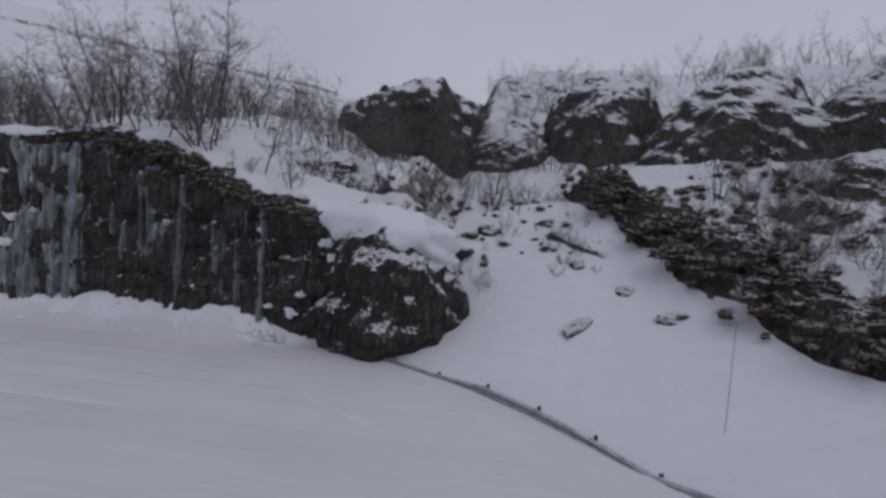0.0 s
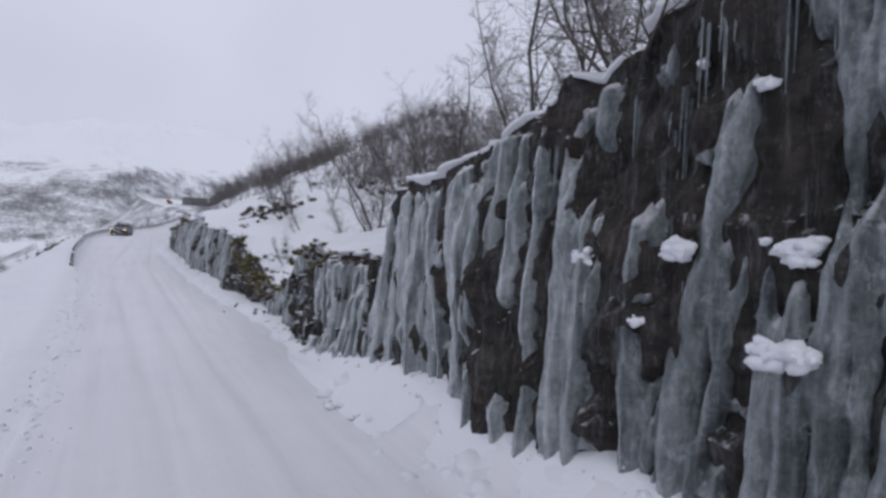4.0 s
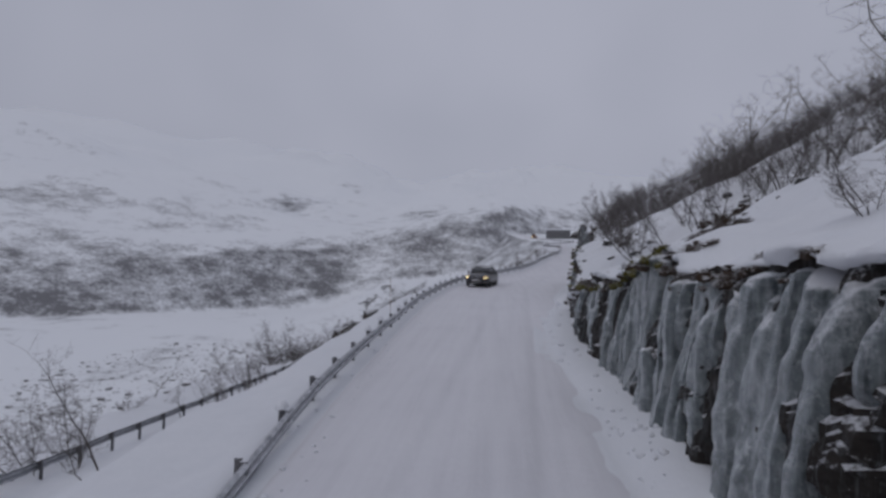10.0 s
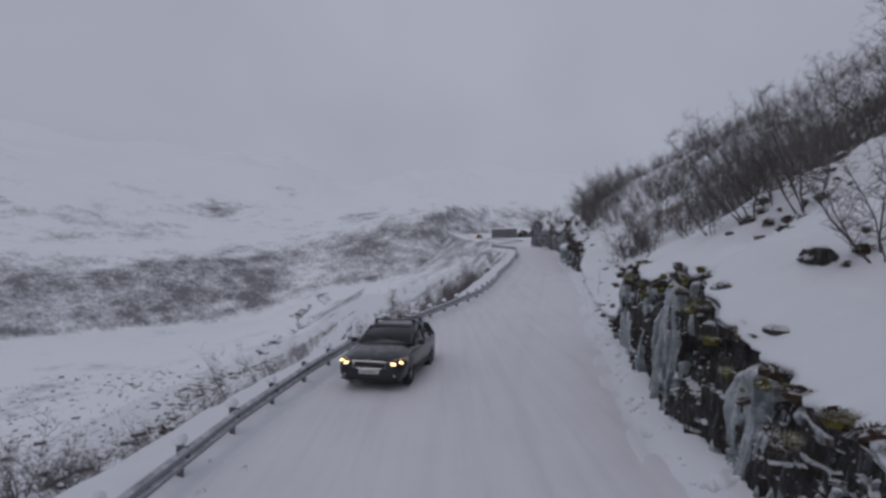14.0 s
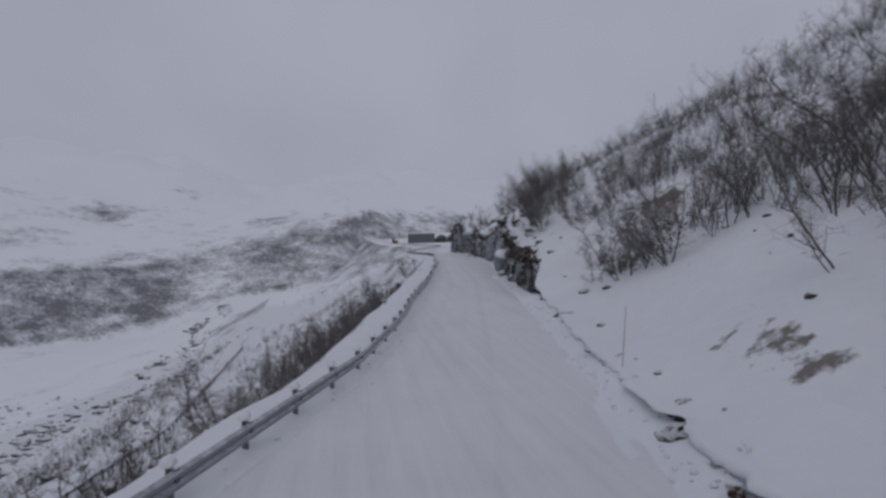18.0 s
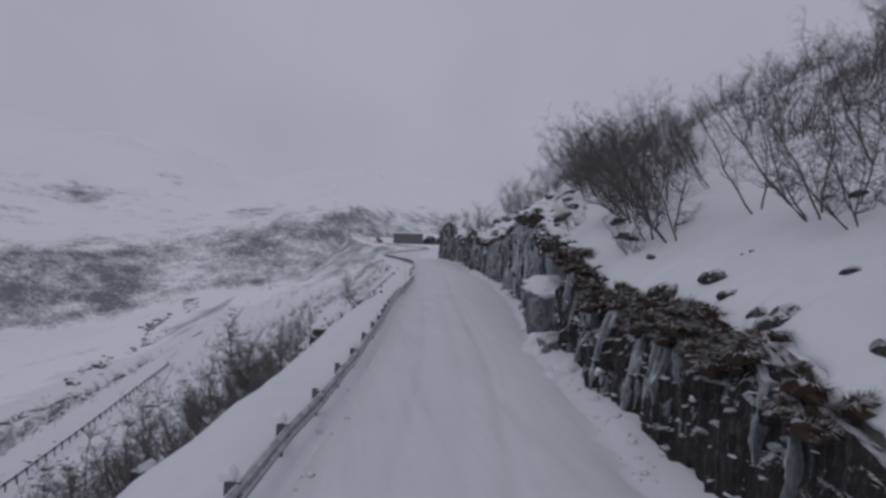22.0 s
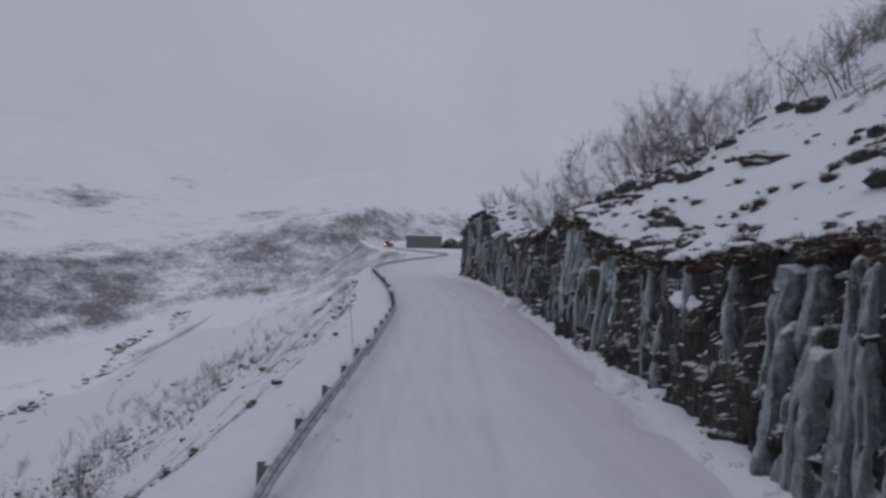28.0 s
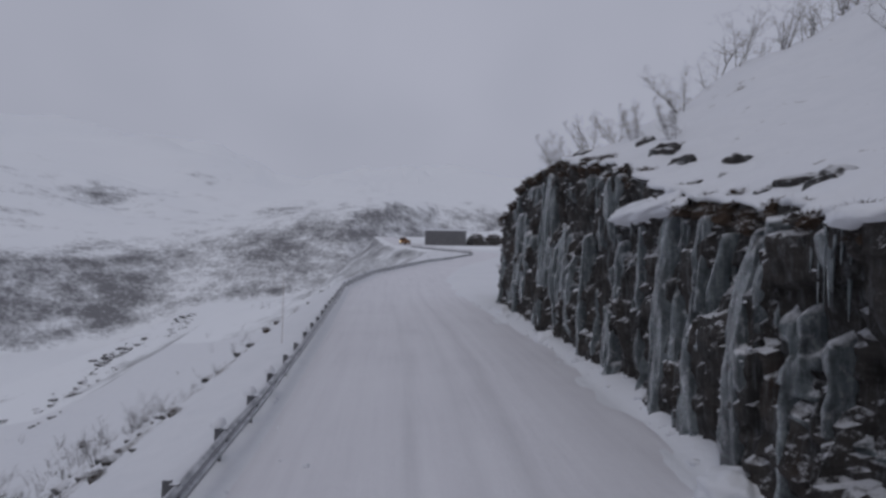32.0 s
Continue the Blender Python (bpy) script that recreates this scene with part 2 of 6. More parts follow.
def dusted(name, a, c, rough, metal=0.0, scale=5.0, low=0.45, high=0.9):
    """A surface with drifted snow on what faces the sky."""
    m, n, l, b = shader(name, rough, a, metal)
    f = noise_node(n, l, scale, 6, 0.65)
    mask = up_mask(n, l, f, low, high)
    l.new(mixed(n, l, mask, mixed(n, l, f, a, c), (0.80, 0.81, 0.84)), b.inputs["Base Color"])
    bumped(n, l, b, f, 0.4, 0.03)
    return m


SNOW = snow_material("snow", (0.86, 0.87, 0.90), (0.72, 0.74, 0.78))
def road_material():
    """Packed snow polished into long grey streaks along the lanes."""
    m, n, l, b = shader("packed_road_snow", 0.6)
    streak = noise_node(n, l, 1.0, 6, 0.65, (3.2, 0.10, 1.0))
    patch, fine = noise_node(n, l, 0.35, 5), noise_node(n, l, 5.0, 7, 0.7)
    v = maths(n, l, "ADD", maths(n, l, "MULTIPLY", streak, 0.6), maths(n, l, "MULTIPLY", patch, 0.4))
    col = ramp(n, l, v, [(0.30, (0.66, 0.655, 0.69)), (0.48, (0.745, 0.74, 0.775)), (0.68, (0.80, 0.80, 0.83))])
    l.new(mixed(n, l, maths(n, l, "MULTIPLY", fine, 0.25), col, (0.66, 0.655, 0.69)), b.inputs["Base Color"])
    bumped(n, l, b, maths(n, l, "ADD", fine, maths(n, l, "MULTIPLY", streak, 0.35)), 0.4, 0.04)
    b.inputs["Specular IOR Level"].default_value = 0.3
    return m


ROAD_SNOW = road_material()
HILL = terrain_material()
FAR = hazed_far_material()
ROCK = rock_material("wet_rock")
ROCK_DRY = rock_material("frosted_rock", (0.03, 0.028, 0.026), (0.13, 0.12, 0.115), (0.45, 0.80), 1.6)
ICE = ice_material()
WHITE_ICE = ice_material("white_ice", 0.75)
BARK = plain_material("birch_bark", (0.045, 0.038, 0.034), (0.16, 0.145, 0.135), 0.85, 9, 0, 0.5, 0.01)
# twigs paler and greyer than their own brown: some haze in the colour
TWIG = plain_material("birch_twig", (0.085, 0.075, 0.074), (0.20, 0.18, 0.178), 0.85, 14, 0, 0)
MOSS = dusted("moss", (0.05, 0.055, 0.010), (0.19, 0.16, 0.03), 0.95, 0, 9, 0.75, 1.15)
HEATH = dusted("heather", (0.022, 0.015, 0.011), (0.085, 0.055, 0.036), 0.95, 0, 8, 0.68, 1.1)
STEEL = dusted("galvanised_steel", (0.22, 0.23, 0.245), (0.36, 0.37, 0.39), 0.45, 0.6, 4, 0.6, 1.0)
POST = dusted("post_steel", (0.10, 0.10, 0.105), (0.2, 0.2, 0.21), 0.6, 0.4, 6, 0.5, 0.95)
POLE = plain_material("bamboo_pole", (0.22, 0.17, 0.14), (0.40, 0.32, 0.27), 0.7, 20, 0, 0)


# ---------------------------------------------------------------- the plan
def fbm(x, y, octaves=4, seed=0, gain=0.5):
    """Smooth value noise, about -1 to 1, on arrays."""
    total, amp, out = 0.0, 1.0, np.zeros(np.broadcast(x, y).shape)
    for o in range(octaves):
        xs, ys = x * 2.0**o + 17.3 * o + seed * 5.7, y * 2.0**o + 9.1 * o + seed * 3.3
        xi, yi = np.floor(xs), np.floor(ys)
        fx, fy = xs - xi, ys - yi
        fx, fy = fx * fx * (3 - 2 * fx), fy * fy * (3 - 2 * fy)

        def h(a, b):
            v = np.sin(a * 127.1 + b * 311.7 + seed * 74.7 + o * 13.7) * 43758.5453
            return v - np.floor(v)

        v = (h(xi, yi) * (1 - fx) + h(xi + 1, yi) * fx) * (1 - fy) + (h(xi, yi + 1) * (1 - fx) + h(xi + 1, yi + 1) * fx) * fy
        out, total, amp = out + amp * (2 * v - 1), total + amp, amp * gain
    return out / total


def table(ys, vs):
    return lambda y: np.interp(y, ys, vs)


# left edge (where the guard rail stands), right edge, height and rock face of the road, by y
road_left = table([-60, 22, 30, 45, 59, 68, 84, 88, 92, 95, 99, 104, 109, 114, 121, 128, 138, 145, 150, 157, 163, 172, 180, 186, 192, 199, 211, 218, 225, 245, 260, 274, 285, 300, 315, 324, 330, 345, 365, 400, 480, 3000],
                  [12.6, 12.6, 12.9, 12.9, 12.3, 11.95, 11.95, 12.25, 12.5, 12.9, 13.45, 15.2, 17.1, 19.0, 20.8, 22.1, 24.3, 25.6, 26.3, 27.4, 28.6, 30.3, 31.0, 32.0, 32.9, 33.75, 34.05, 33.95, 33.8, 33.2, 34.9, 38.6, 41.5, 46.5, 52.0, 55.0, 55.2, 50.5, 43.5, 37.0, 30.0, 30.0])
road_right = table([-60, 40, 47, 56, 65, 72, 78, 86, 93, 100, 109, 114, 121, 133, 140, 145, 150, 161, 172, 181, 187, 195, 201, 212, 220, 235, 255, 275, 300, 325, 335, 350, 370, 400, 480, 3000],
                   [20.0, 19.6, 18.7, 18.2, 18.0, 17.6, 18.0, 19.6, 20.6, 22.1, 24.1, 25.2, 26.6, 28.7, 29.8, 31.0, 32.3, 35.0, 37.0, 38.0, 38.9, 39.8, 40.6, 41.8, 42.2, 41.6, 42.0, 45.5, 53.5, 62.0, 63.0, 58.0, 51.0, 45.0, 38.0, 38.0])
road_z = table([-60, 8, 14, 24, 34, 44, 54, 64, 74, 84, 94, 104, 114, 124, 134, 144, 154, 164, 174, 184, 194, 204, 240, 300, 400, 480, 3000],
               [-6.05, -6.05, -6.05, -6.1, -5.75, -5.05, -4.3, -3.55, -2.8, -2.1, -1.45, -0.75, 0.1, 1.0, 1.95, 2.85, 3.5, 4.05, 4.85, 5.7, 6.45, 7.3, 9.6, 14.3, 23.2, 32.0, 33.0])
face_x = table([-60, 4, 8, 30, 40, 46, 50, 59, 65, 72, 78, 86, 92, 100, 110, 121, 130, 137, 143, 150, 161, 172, 181, 190, 199, 205, 212, 219, 225, 234, 238, 243, 275, 300, 350, 400, 480, 3000],
               [20.8, 20.8, 20.5, 20.5, 20.4, 20.0, 20.0, 19.5, 19.3, 19.0, 19.3, 20.5, 21.4, 23.0, 24.9, 27.4, 29.2, 30.4, 31.7, 33.2, 36.0, 38.1, 39.1, 40.2, 41.2, 41.8, 42.7, 43.1, 43.2, 43.3, 44.6, 47.3, 50.0, 57.0, 70.0, 74.0, 62.0, 62.0])
# height of the rock face over the road
raw_h = table([-60, 2, 4, 6, 8, 10, 12, 13, 15, 17, 21, 24, 26, 28, 29.6, 30.3, 33, 35, 37, 38.5, 40, 41.5, 42.6, 43.8, 45.1, 46.6, 47.1, 47.6, 50, 52, 54, 57, 59.5, 61, 64, 67, 68, 70, 72, 74, 76, 77.8, 80, 82, 85, 88, 90, 92, 94, 96, 98.3, 100, 101.2, 102, 106, 113, 118, 123, 126, 128, 128.8, 130, 131, 133.5, 135.5, 138, 139.5, 141.5, 143, 146, 149, 151, 155, 160, 163, 167, 172, 179, 184, 188, 191, 195, 199, 203, 207, 209, 211.5, 214, 217, 219, 222, 227, 232, 235.5, 239, 246, 300, 3000],
               [0.5, 0.8, 3.0, 5.2, 5.3, 5.6, 6.4, 6.8, 7.4, 7.4, 7.2, 6.5, 5.8, 5.4, 5.3, 3.6, 3.5, 3.3, 3.9, 2.9, 1.7, 1.05, 1.2, 1.5, 1.9, 2.1, 2.5, 3.1, 3.15, 3.35, 3.4, 3.6, 3.7, 3.6, 3.3, 3.3, 2.95, 2.85, 2.5, 2.0, 1.9, 1.2, 1.4, 0.95, 1.5, 1.95, 2.6, 3.0, 2.9, 3.0, 3.3, 2.8, 2.0, 0.7, 0.45, 0.4, 0.45, 0.5, 0.6, 0.8, 1.7, 2.1, 2.6, 2.5, 2.65, 2.5, 2.95, 3.4, 3.45, 3.6, 4.1, 4.8, 5.3, 5.6, 5.4, 4.9, 4.4, 3.9, 3.7, 4.0, 4.9, 5.1, 4.6, 4.25, 4.1, 4.4, 4.6, 5.3, 6.1, 6.6, 6.9, 7.0, 6.2, 4.6, 1.6, 0.8, 0.8, 0.8])


def face_h(y):
    b = raw_h(y)
    return b + np.clip(b - 1.2, 0, 1) * (0.38 * fbm(y * 0.42, y * 0.0, 3, 61) + 0.28 * fbm(y * 1.5, y * 0.0, 3, 62))


lower_x = table([-60, 20, 40, 70, 100, 130, 165, 200, 240, 300, 400, 3000], [-6, -4, -2.1, -2.4, -3.6, -3.6, -4.4, -7.5, -10.1, -12.3, -20, -40])
lower_z = table([-60, 20, 40, 70, 100, 130, 165, 200, 240, 300, 400, 3000], [-4.0, -6.2, -7.4, -8.1, -9.2, -11.6, -13.7, -13.6, -12.4, -10.8, -2.0, 20.0])
# the stream bed at the bottom of the valley
stream_x = table([-60, 140, 220, 310, 450, 560, 3000], [-34, -40, -49, -54, -65, -72, -300])
stream_z = table([-200, 310, 370, 450, 560, 3000], [-31, -30.5, -26, -17.3, -6.5, 10])


def smooth(a, b, x):
    t = np.clip((x - a) / (b - a), 0, 1)
    return t * t * (3 - 2 * t)


def bend_z(x):
    """Height of the hairpin's roadway, which falls eastwards."""
    return np.clip(-3.85 - 0.17 * x, -6.05, -1.2)


def land(x, y):
    """Height of the ground."""
    x, y = np.asarray(x, float), np.asarray(y, float)
    xl, xr, rz, fx, fh = road_left(y), road_right(y), road_z(y), face_x(y), face_h(y)
    # west: verge, slope, lower road, valley
    lx, lz = lower_x(y), lower_z(y)
    shoulder = np.interp(y, [20, 30, 45, 58, 70], [0.0, 6.5, 6.0, 3.4, 2.3])
    d = xl - x
    verge = rz - 0.07 * np.clip(d, 0, shoulder) + 0.16 * smooth(0, 0.5, d) * np.exp(-((d - 0.6) / 0.6) ** 2)
    run = np.maximum(xl - shoulder - (lx + 2.5), 0.5)
    k = np.clip((d - shoulder) / run, 0, 1)
    top = rz - 0.07 * shoulder
    slope = top + (lz - top) * (1 - (1 - k) ** 1.6)
    west = np.where(d < shoulder, verge, slope)
    e = np.clip(lx - 2.5 - x, 0, None)
    fall = np.clip(e / np.maximum(lx - 2.5 - stream_x(y), 5), 0, 1)
    bed = stream_z(y) + (np.minimum(-34.0, stream_z(y)) - stream_z(y)) * smooth(4, 60, stream_x(y) - x)
    valley = lz + (bed - lz) * (1 - (1 - fall) ** 1.3) + 0.9 * np.exp(-(((x - stream_x(y)) + 6) / 4) ** 2)
    west = np.where(x < lx - 2.5, valley, west)
    # the hairpin's flat to the west, near the start
    w = 1 - smooth(17, 27, y + 0.25 * np.clip(10 - x, 0, 30))
    w = w * smooth(-70, -25, x)
    west = west * (1 - w) + bend_z(x) * w
    # east: rock face and the slope above it
    ee = np.clip(x - fx - 0.55, 0, None)
    steep = np.interp(y, [-40, 2, 10, 35, 75, 175, 200, 225, 255, 300, 480], [0.45, 0.30, 0.20, 0.26, 0.52, 0.54, 0.55, 0.52, 0.46, 0.36, 0.12])
    reach = np.interp(y, [4, 36, 60, 84, 110, 150, 195, 212, 225, 260], [12, 12, 18, 30, 42, 62, 50, 26, 20, 24])
    upper = rz + fh + steep * np.minimum(ee, reach) + np.interp(y, [4, 36, 100], [0.05, 0.07, 0.12]) * np.clip(ee - reach, 0, 300)
    upper = upper + fbm(x * 0.09, y * 0.09, 4, 3) * np.minimum(ee, 14) * 0.13
    heap = smooth(7, 11, y) * (1 - smooth(29, 36, y)) * (1 + 0.5 * fbm(y * 0.5, x * 0.4, 3, 41))
    bank = rz + np.interp(x - xr, [0, 0.35, 0.8, 1.4], [0, 0.22, 0.34, 0.4]) * (1 + 0.6 * fbm(y * 0.7, x * 0.5, 3, 44))
    bank = bank + heap * np.interp(x - xr, [-1.3, -0.6, 0.0, 0.6], [0, 0.14, 0.42, 0.8])
    z = np.where(x < xl, west, np.where(x < xr, np.where(heap > 0.01, bank, rz), np.where(x < fx + 0.5, bank, upper)))
    # the far side of the valley
    yb = np.interp(x, [-1500, -700, -400, -250, -190, -135, 0, 30, 90, 400, 1500], [-300, 60, 240, 410, 520, 590, 610, 650, 760, 950, 1400])
    base = np.interp(x, [-900, -400, -250, -190, -135, 0, 90, 300], [-85, -78, -62, -38, -22, 6, 33, 60])
    far = base + np.interp(y - yb, [-400, 0, 85, 130, 420, 1400, 2600], [-160, 0, 60, 74, 135, 360, 470]) + np.clip(-150 - x, 0, 500) * np.interp(y - yb, [0, 100, 500], [0, 0.04, 0.16])
    far = far + fbm(x * 0.006, y * 0.006, 5, 8) * np.interp(y - yb, [0, 150, 900], [3, 16, 60])
    z = np.maximum(z, far)
    # round the outside of the hairpin the ground rises at once
    out = np.hypot(x - 2, y - 12) - 18.9
    rise = bend_z(x) + np.interp(out, [0, 0.8, 8, 60, 90, 400], [0, 0.35, 3.0, 23, 27, 60]) + fbm(x * 0.12, y * 0.12, 4, 21) * np.clip(out * 0.12, 0, 1.6)
    k = smooth(2, 7, y)
    z = np.where((out > 0) & (y < 7) & (x > -12), rise * (1 - k) + z * k, z)
    z = np.where((out <= 0) & (y < 7), bend_z(x), z)
    up = (x > fx + 1.5) * smooth(1.5, 4.0, x - fx)
    return z + (fbm(x * 0.30, y * 0.30, 4, 5) * (0.24 + 0.16 * up) + fbm(x * 0.9, y * 0.9, 2, 6) * (0.10 + 0.06 * up)) * ((x < xl - 1.2) | (x > fx + 1.5)) * smooth(0.3, 3.0, out)


def mesh_object(name, verts, faces, material, parent=None, smooth_faces=True, label=""):
    me = bpy.data.meshes.new(name)
    me.from_pydata([tuple(v) for v in verts], [], faces)
    me.materials.append(material)
    if smooth_faces:
        me.polygons.foreach_set("use_smooth", [True] * len(me.polygons))
    me.update()
    ob = new(name, me)
    if parent:
        ob.parent = parent
    if label:
        ob["label"] = label
    return ob


def grid_faces(rows, cols):
    return [(r * cols + c, r * cols + c + 1, (r + 1) * cols + c + 1, (r + 1) * cols + c) for r in range(rows - 1) for c in range(cols - 1)]


def part(name, bm, material, parent, label=""):
    me = bpy.data.meshes.new(name)
    bm.to_mesh(me)
    bm.free()
    me.materials.append(material)
    ob = new(name, me)
    ob.parent = parent
    if label:
        ob["label"] = label
    return ob


def thing(name, label, category, group="", m=None):
    ob = new(name)
    if m is not None:
        ob.matrix_world = m
    return tagged(ob, label, category, group)


# ---------------------------------------------------------------- ground and road
ys = np.concatenate([np.linspace(-900, -70, 16)[:-1], np.arange(-70, -12, 3.0), np.arange(-12, 232, 0.8), np.arange(232, 330, 2.0), np.arange(330, 640, 5.0), np.arange(640, 1000, 12.0), np.linspace(1000, 3200, 40)])
ls = np.concatenate([np.linspace(-1600, -340, 30)[:-1], np.arange(-340, -90, 8.0), np.arange(-90, -22, 2.0), np.arange(-22, -2, 0.8), np.linspace(-2, -0.01, 6)])
rs = np.concatenate([[0.51, 0.56, 0.64, 0.75], np.linspace(1.0, 6, 10), np.linspace(6.6, 30, 36), np.linspace(31.5, 90, 30), np.linspace(95, 900, 22)])
rows = []
for y in ys:
    left, right, fx = road_left(y), road_right(y), face_x(y)
    x = np.concatenate([left + ls, np.linspace(left, right - 1.6, 8), [right - 1.2, right - 0.9, right - 0.6, right - 0.35, right - 0.15, right - 0.02, right + 0.15, right + 0.3, right + 0.5, right + 0.7, fx + 0.3, fx + 0.47, fx + 0.495], fx + rs])
    z = land(x, np.full(len(x), y))
    z = z - 0.12 * ((y > 6) & (y < 480) & (x > left + 0.4) & (x < right - 0.4)) - 0.09 * ((np.hypot(x - 2, y - 12) < 18.2) & (x < left + 0.4) & (y < 26))
    rows.append(np.stack([x, np.full(len(x), y), z], 1))
cols = len(rows[0])
pts = np.concatenate(rows)
faces = grid_faces(len(rows), cols)
ground = mesh_object("ground", pts, faces, HILL)
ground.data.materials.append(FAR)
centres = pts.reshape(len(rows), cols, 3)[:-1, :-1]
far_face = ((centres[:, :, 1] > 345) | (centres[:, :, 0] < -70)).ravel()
ground.data.materials.append(SNOW)
foot = ((centres[:, :, 0] > road_right(centres[:, :, 1]) - 1.7) & (centres[:, :, 0] < face_x(centres[:, :, 1]) + 0.4) & (centres[:, :, 1] > 7)).ravel()
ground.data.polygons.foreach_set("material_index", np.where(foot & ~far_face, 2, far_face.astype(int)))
tagged(ground, "snow-covered mountainside with bare stones, heather and a valley", "ground", kind="structure")

# the packed snow of the road, with wheel ruts
ry = np.concatenate([np.arange(7, 232, 0.3), np.arange(232, 482, 2.5)])
ru = np.linspace(0, 1, 56)
rows = []
for y in ry:
    a = road_left(y) + 0.15
    b = road_right(y) + 0.42 + 0.25 * float(fbm(np.array([y * 0.4]), np.array([0.0]), 3, 77)[0])
    x = a + (b - a) * ru
    z = np.full(len(x), float(road_z(y))) if y > 27 else land(x, np.full(len(x), y))
    mid = np.interp(y, [0, 30, 60, 95, 140, 200], [16.5, 16.4, 15.4, 17.6, 27.3, 36.4]) if y < 200 else (a + b) / 2
    rut = 0.0
    for off, deep in ((-1.0, 0.05), (1.0, 0.05), (-2.1, 0.025), (0.15, 0.02), (-0.7, 0.025), (1.35, 0.025)):
        rut = rut - deep * np.exp(-((x - mid - off - 0.10 * np.sin(y * 0.11 + off)) / 0.17) ** 2)
    z = z + 0.04 + rut + 0.018 * fbm(x * 1.6, np.full(len(x), y * 0.5), 3, 2)
    z = z - 0.10 * (1 - smooth(7, 11, y))
    z = z - 0.12 * smooth(0.84, 1.0, ru) * np.clip(0.45 + 1.5 * fbm(x * 1.6, np.full(len(x), y * 0.9), 4, 78), 0, 1.4)
    z[0] -= 0.08
    z[-1] -= 0.08
    rows.append(np.stack([x, np.full(len(x), y), z], 1))
road = mesh_object("road", np.concatenate(rows), grid_faces(len(rows), len(ru)), ROAD_SNOW)
ang, rad = np.radians(np.arange(-178, 60, 2.0)), np.concatenate([np.arange(0.5, 18, 0.35), [18.4, 18.75]])
rows = []
for a in ang:
    x, y = 2 + rad * np.cos(a), 12 + rad * np.sin(a)
    z = bend_z(x) + 0.018 + 0.012 * fbm(x * 1.2, y * 1.2, 3, 4)
    for r0 in (9.2, 11.1, 13.0, 14.9):
        z = z - 0.03 * np.exp(-((rad - r0 - 0.3 * np.sin(a * 3)) / 0.2) ** 2)
    z[-1] -= 0.08
    z = z - 0.10 * float(smooth(0.75, 1.04, a))
    rows.append(np.stack([x, y, z], 1))
hairpin = mesh_object("road_hairpin", np.concatenate(rows), [f[::-1] for f in grid_faces(len(rows), len(rad))], ROAD_SNOW)
tagged(hairpin, "hairpin bend under packed snow with curved wheel ruts", "road", kind="structure")
tagged(road, "mountain road under packed grey-white snow with wheel ruts", "road", kind="structure")

# ---------------------------------------------------------------- rock faces
WALLS = {}


def cliff_point(y, v, seed, y0, y1, rough=0.78):
    """The place on a rock face at y, v of its height up."""
    h, base = face_h(y), road_z(y) - 0.1
    z = base + v * (h + 0.1)
    wy, wz = y + 0.35 * fbm(y * 1.1, z * 1.3, 3, seed + 1), z + 0.3 * fbm(y * 0.6, z * 0.9, 3, seed + 9)
    block = np.floor(wz * 1.25 + 0.3 * np.floor(wy * 0.7)) * 0.37
    chip = np.floor(wz * 1.7 + 0.45 * np.floor(wy * 2.6)) * 0.53
    relief = rough * (0.62 * fbm(y * 0.42, z * 0.5, 4, seed) + 0.34 * fbm(np.floor(wy * 0.8) * 0.61 + 0.13 * y, block * 2.3, 2, seed + 5) + 0.24 * fbm(np.floor(wy * 2.9) * 0.77, chip * 2.1, 2, seed + 6) + 0.30 * fbm(y * 1.9, z * 0.7, 3, seed + 2) + 0.30 * (0.5 - np.abs(fbm(y * 3.0, z * 1.3, 3, seed + 4))))
    ends = smooth(y0, y0 + 1.5, y) * (1 - smooth(y1 - 1.5, y1, y))
    lean = 0.30 * np.clip(v, 0, 1) ** 1.5 - 0.18 * (1 - v)
    x = face_x(y) + lean + (relief * (0.35 + 0.65 * ends) - 0.25) * np.clip(h / 3, 0.3, 1.3) * 0.75 + (1 - ends) * 0.5
    return x, z - 0.3 * np.abs(fbm(y * 0.8, v * 2, 3, seed + 7)) * v


def cliff(y0, y1, label, seed, mat=ROCK):
    """A road cutting in layered rock from y0 to y1, ragged and stepped, its top tucked under the snow."""
    yy = np.arange(y0, y1 + 0.01, 0.11)
    vv = np.linspace(-0.06, 1.0, 54)
    yg, vg = np.meshgrid(yy, vv, indexing="ij")
    x, z = cliff_point(yg, vg, seed, y0, y1)
    back = np.stack([face_x(yy) + 1.6, yy, road_z(yy) + face_h(yy) - 0.6], 1)
    p = np.concatenate([np.stack([x, yg, z], 2), back[:, None, :]], 1)
    ob = mesh_object("rock_cliff", p.reshape(-1, 3), [f[::-1] for f in grid_faces(p.shape[0], p.shape[1])], mat, smooth_faces=False)
    WALLS[seed] = (y0, y1)
    return tagged(ob, label, "cliff", "rock faces along the road")


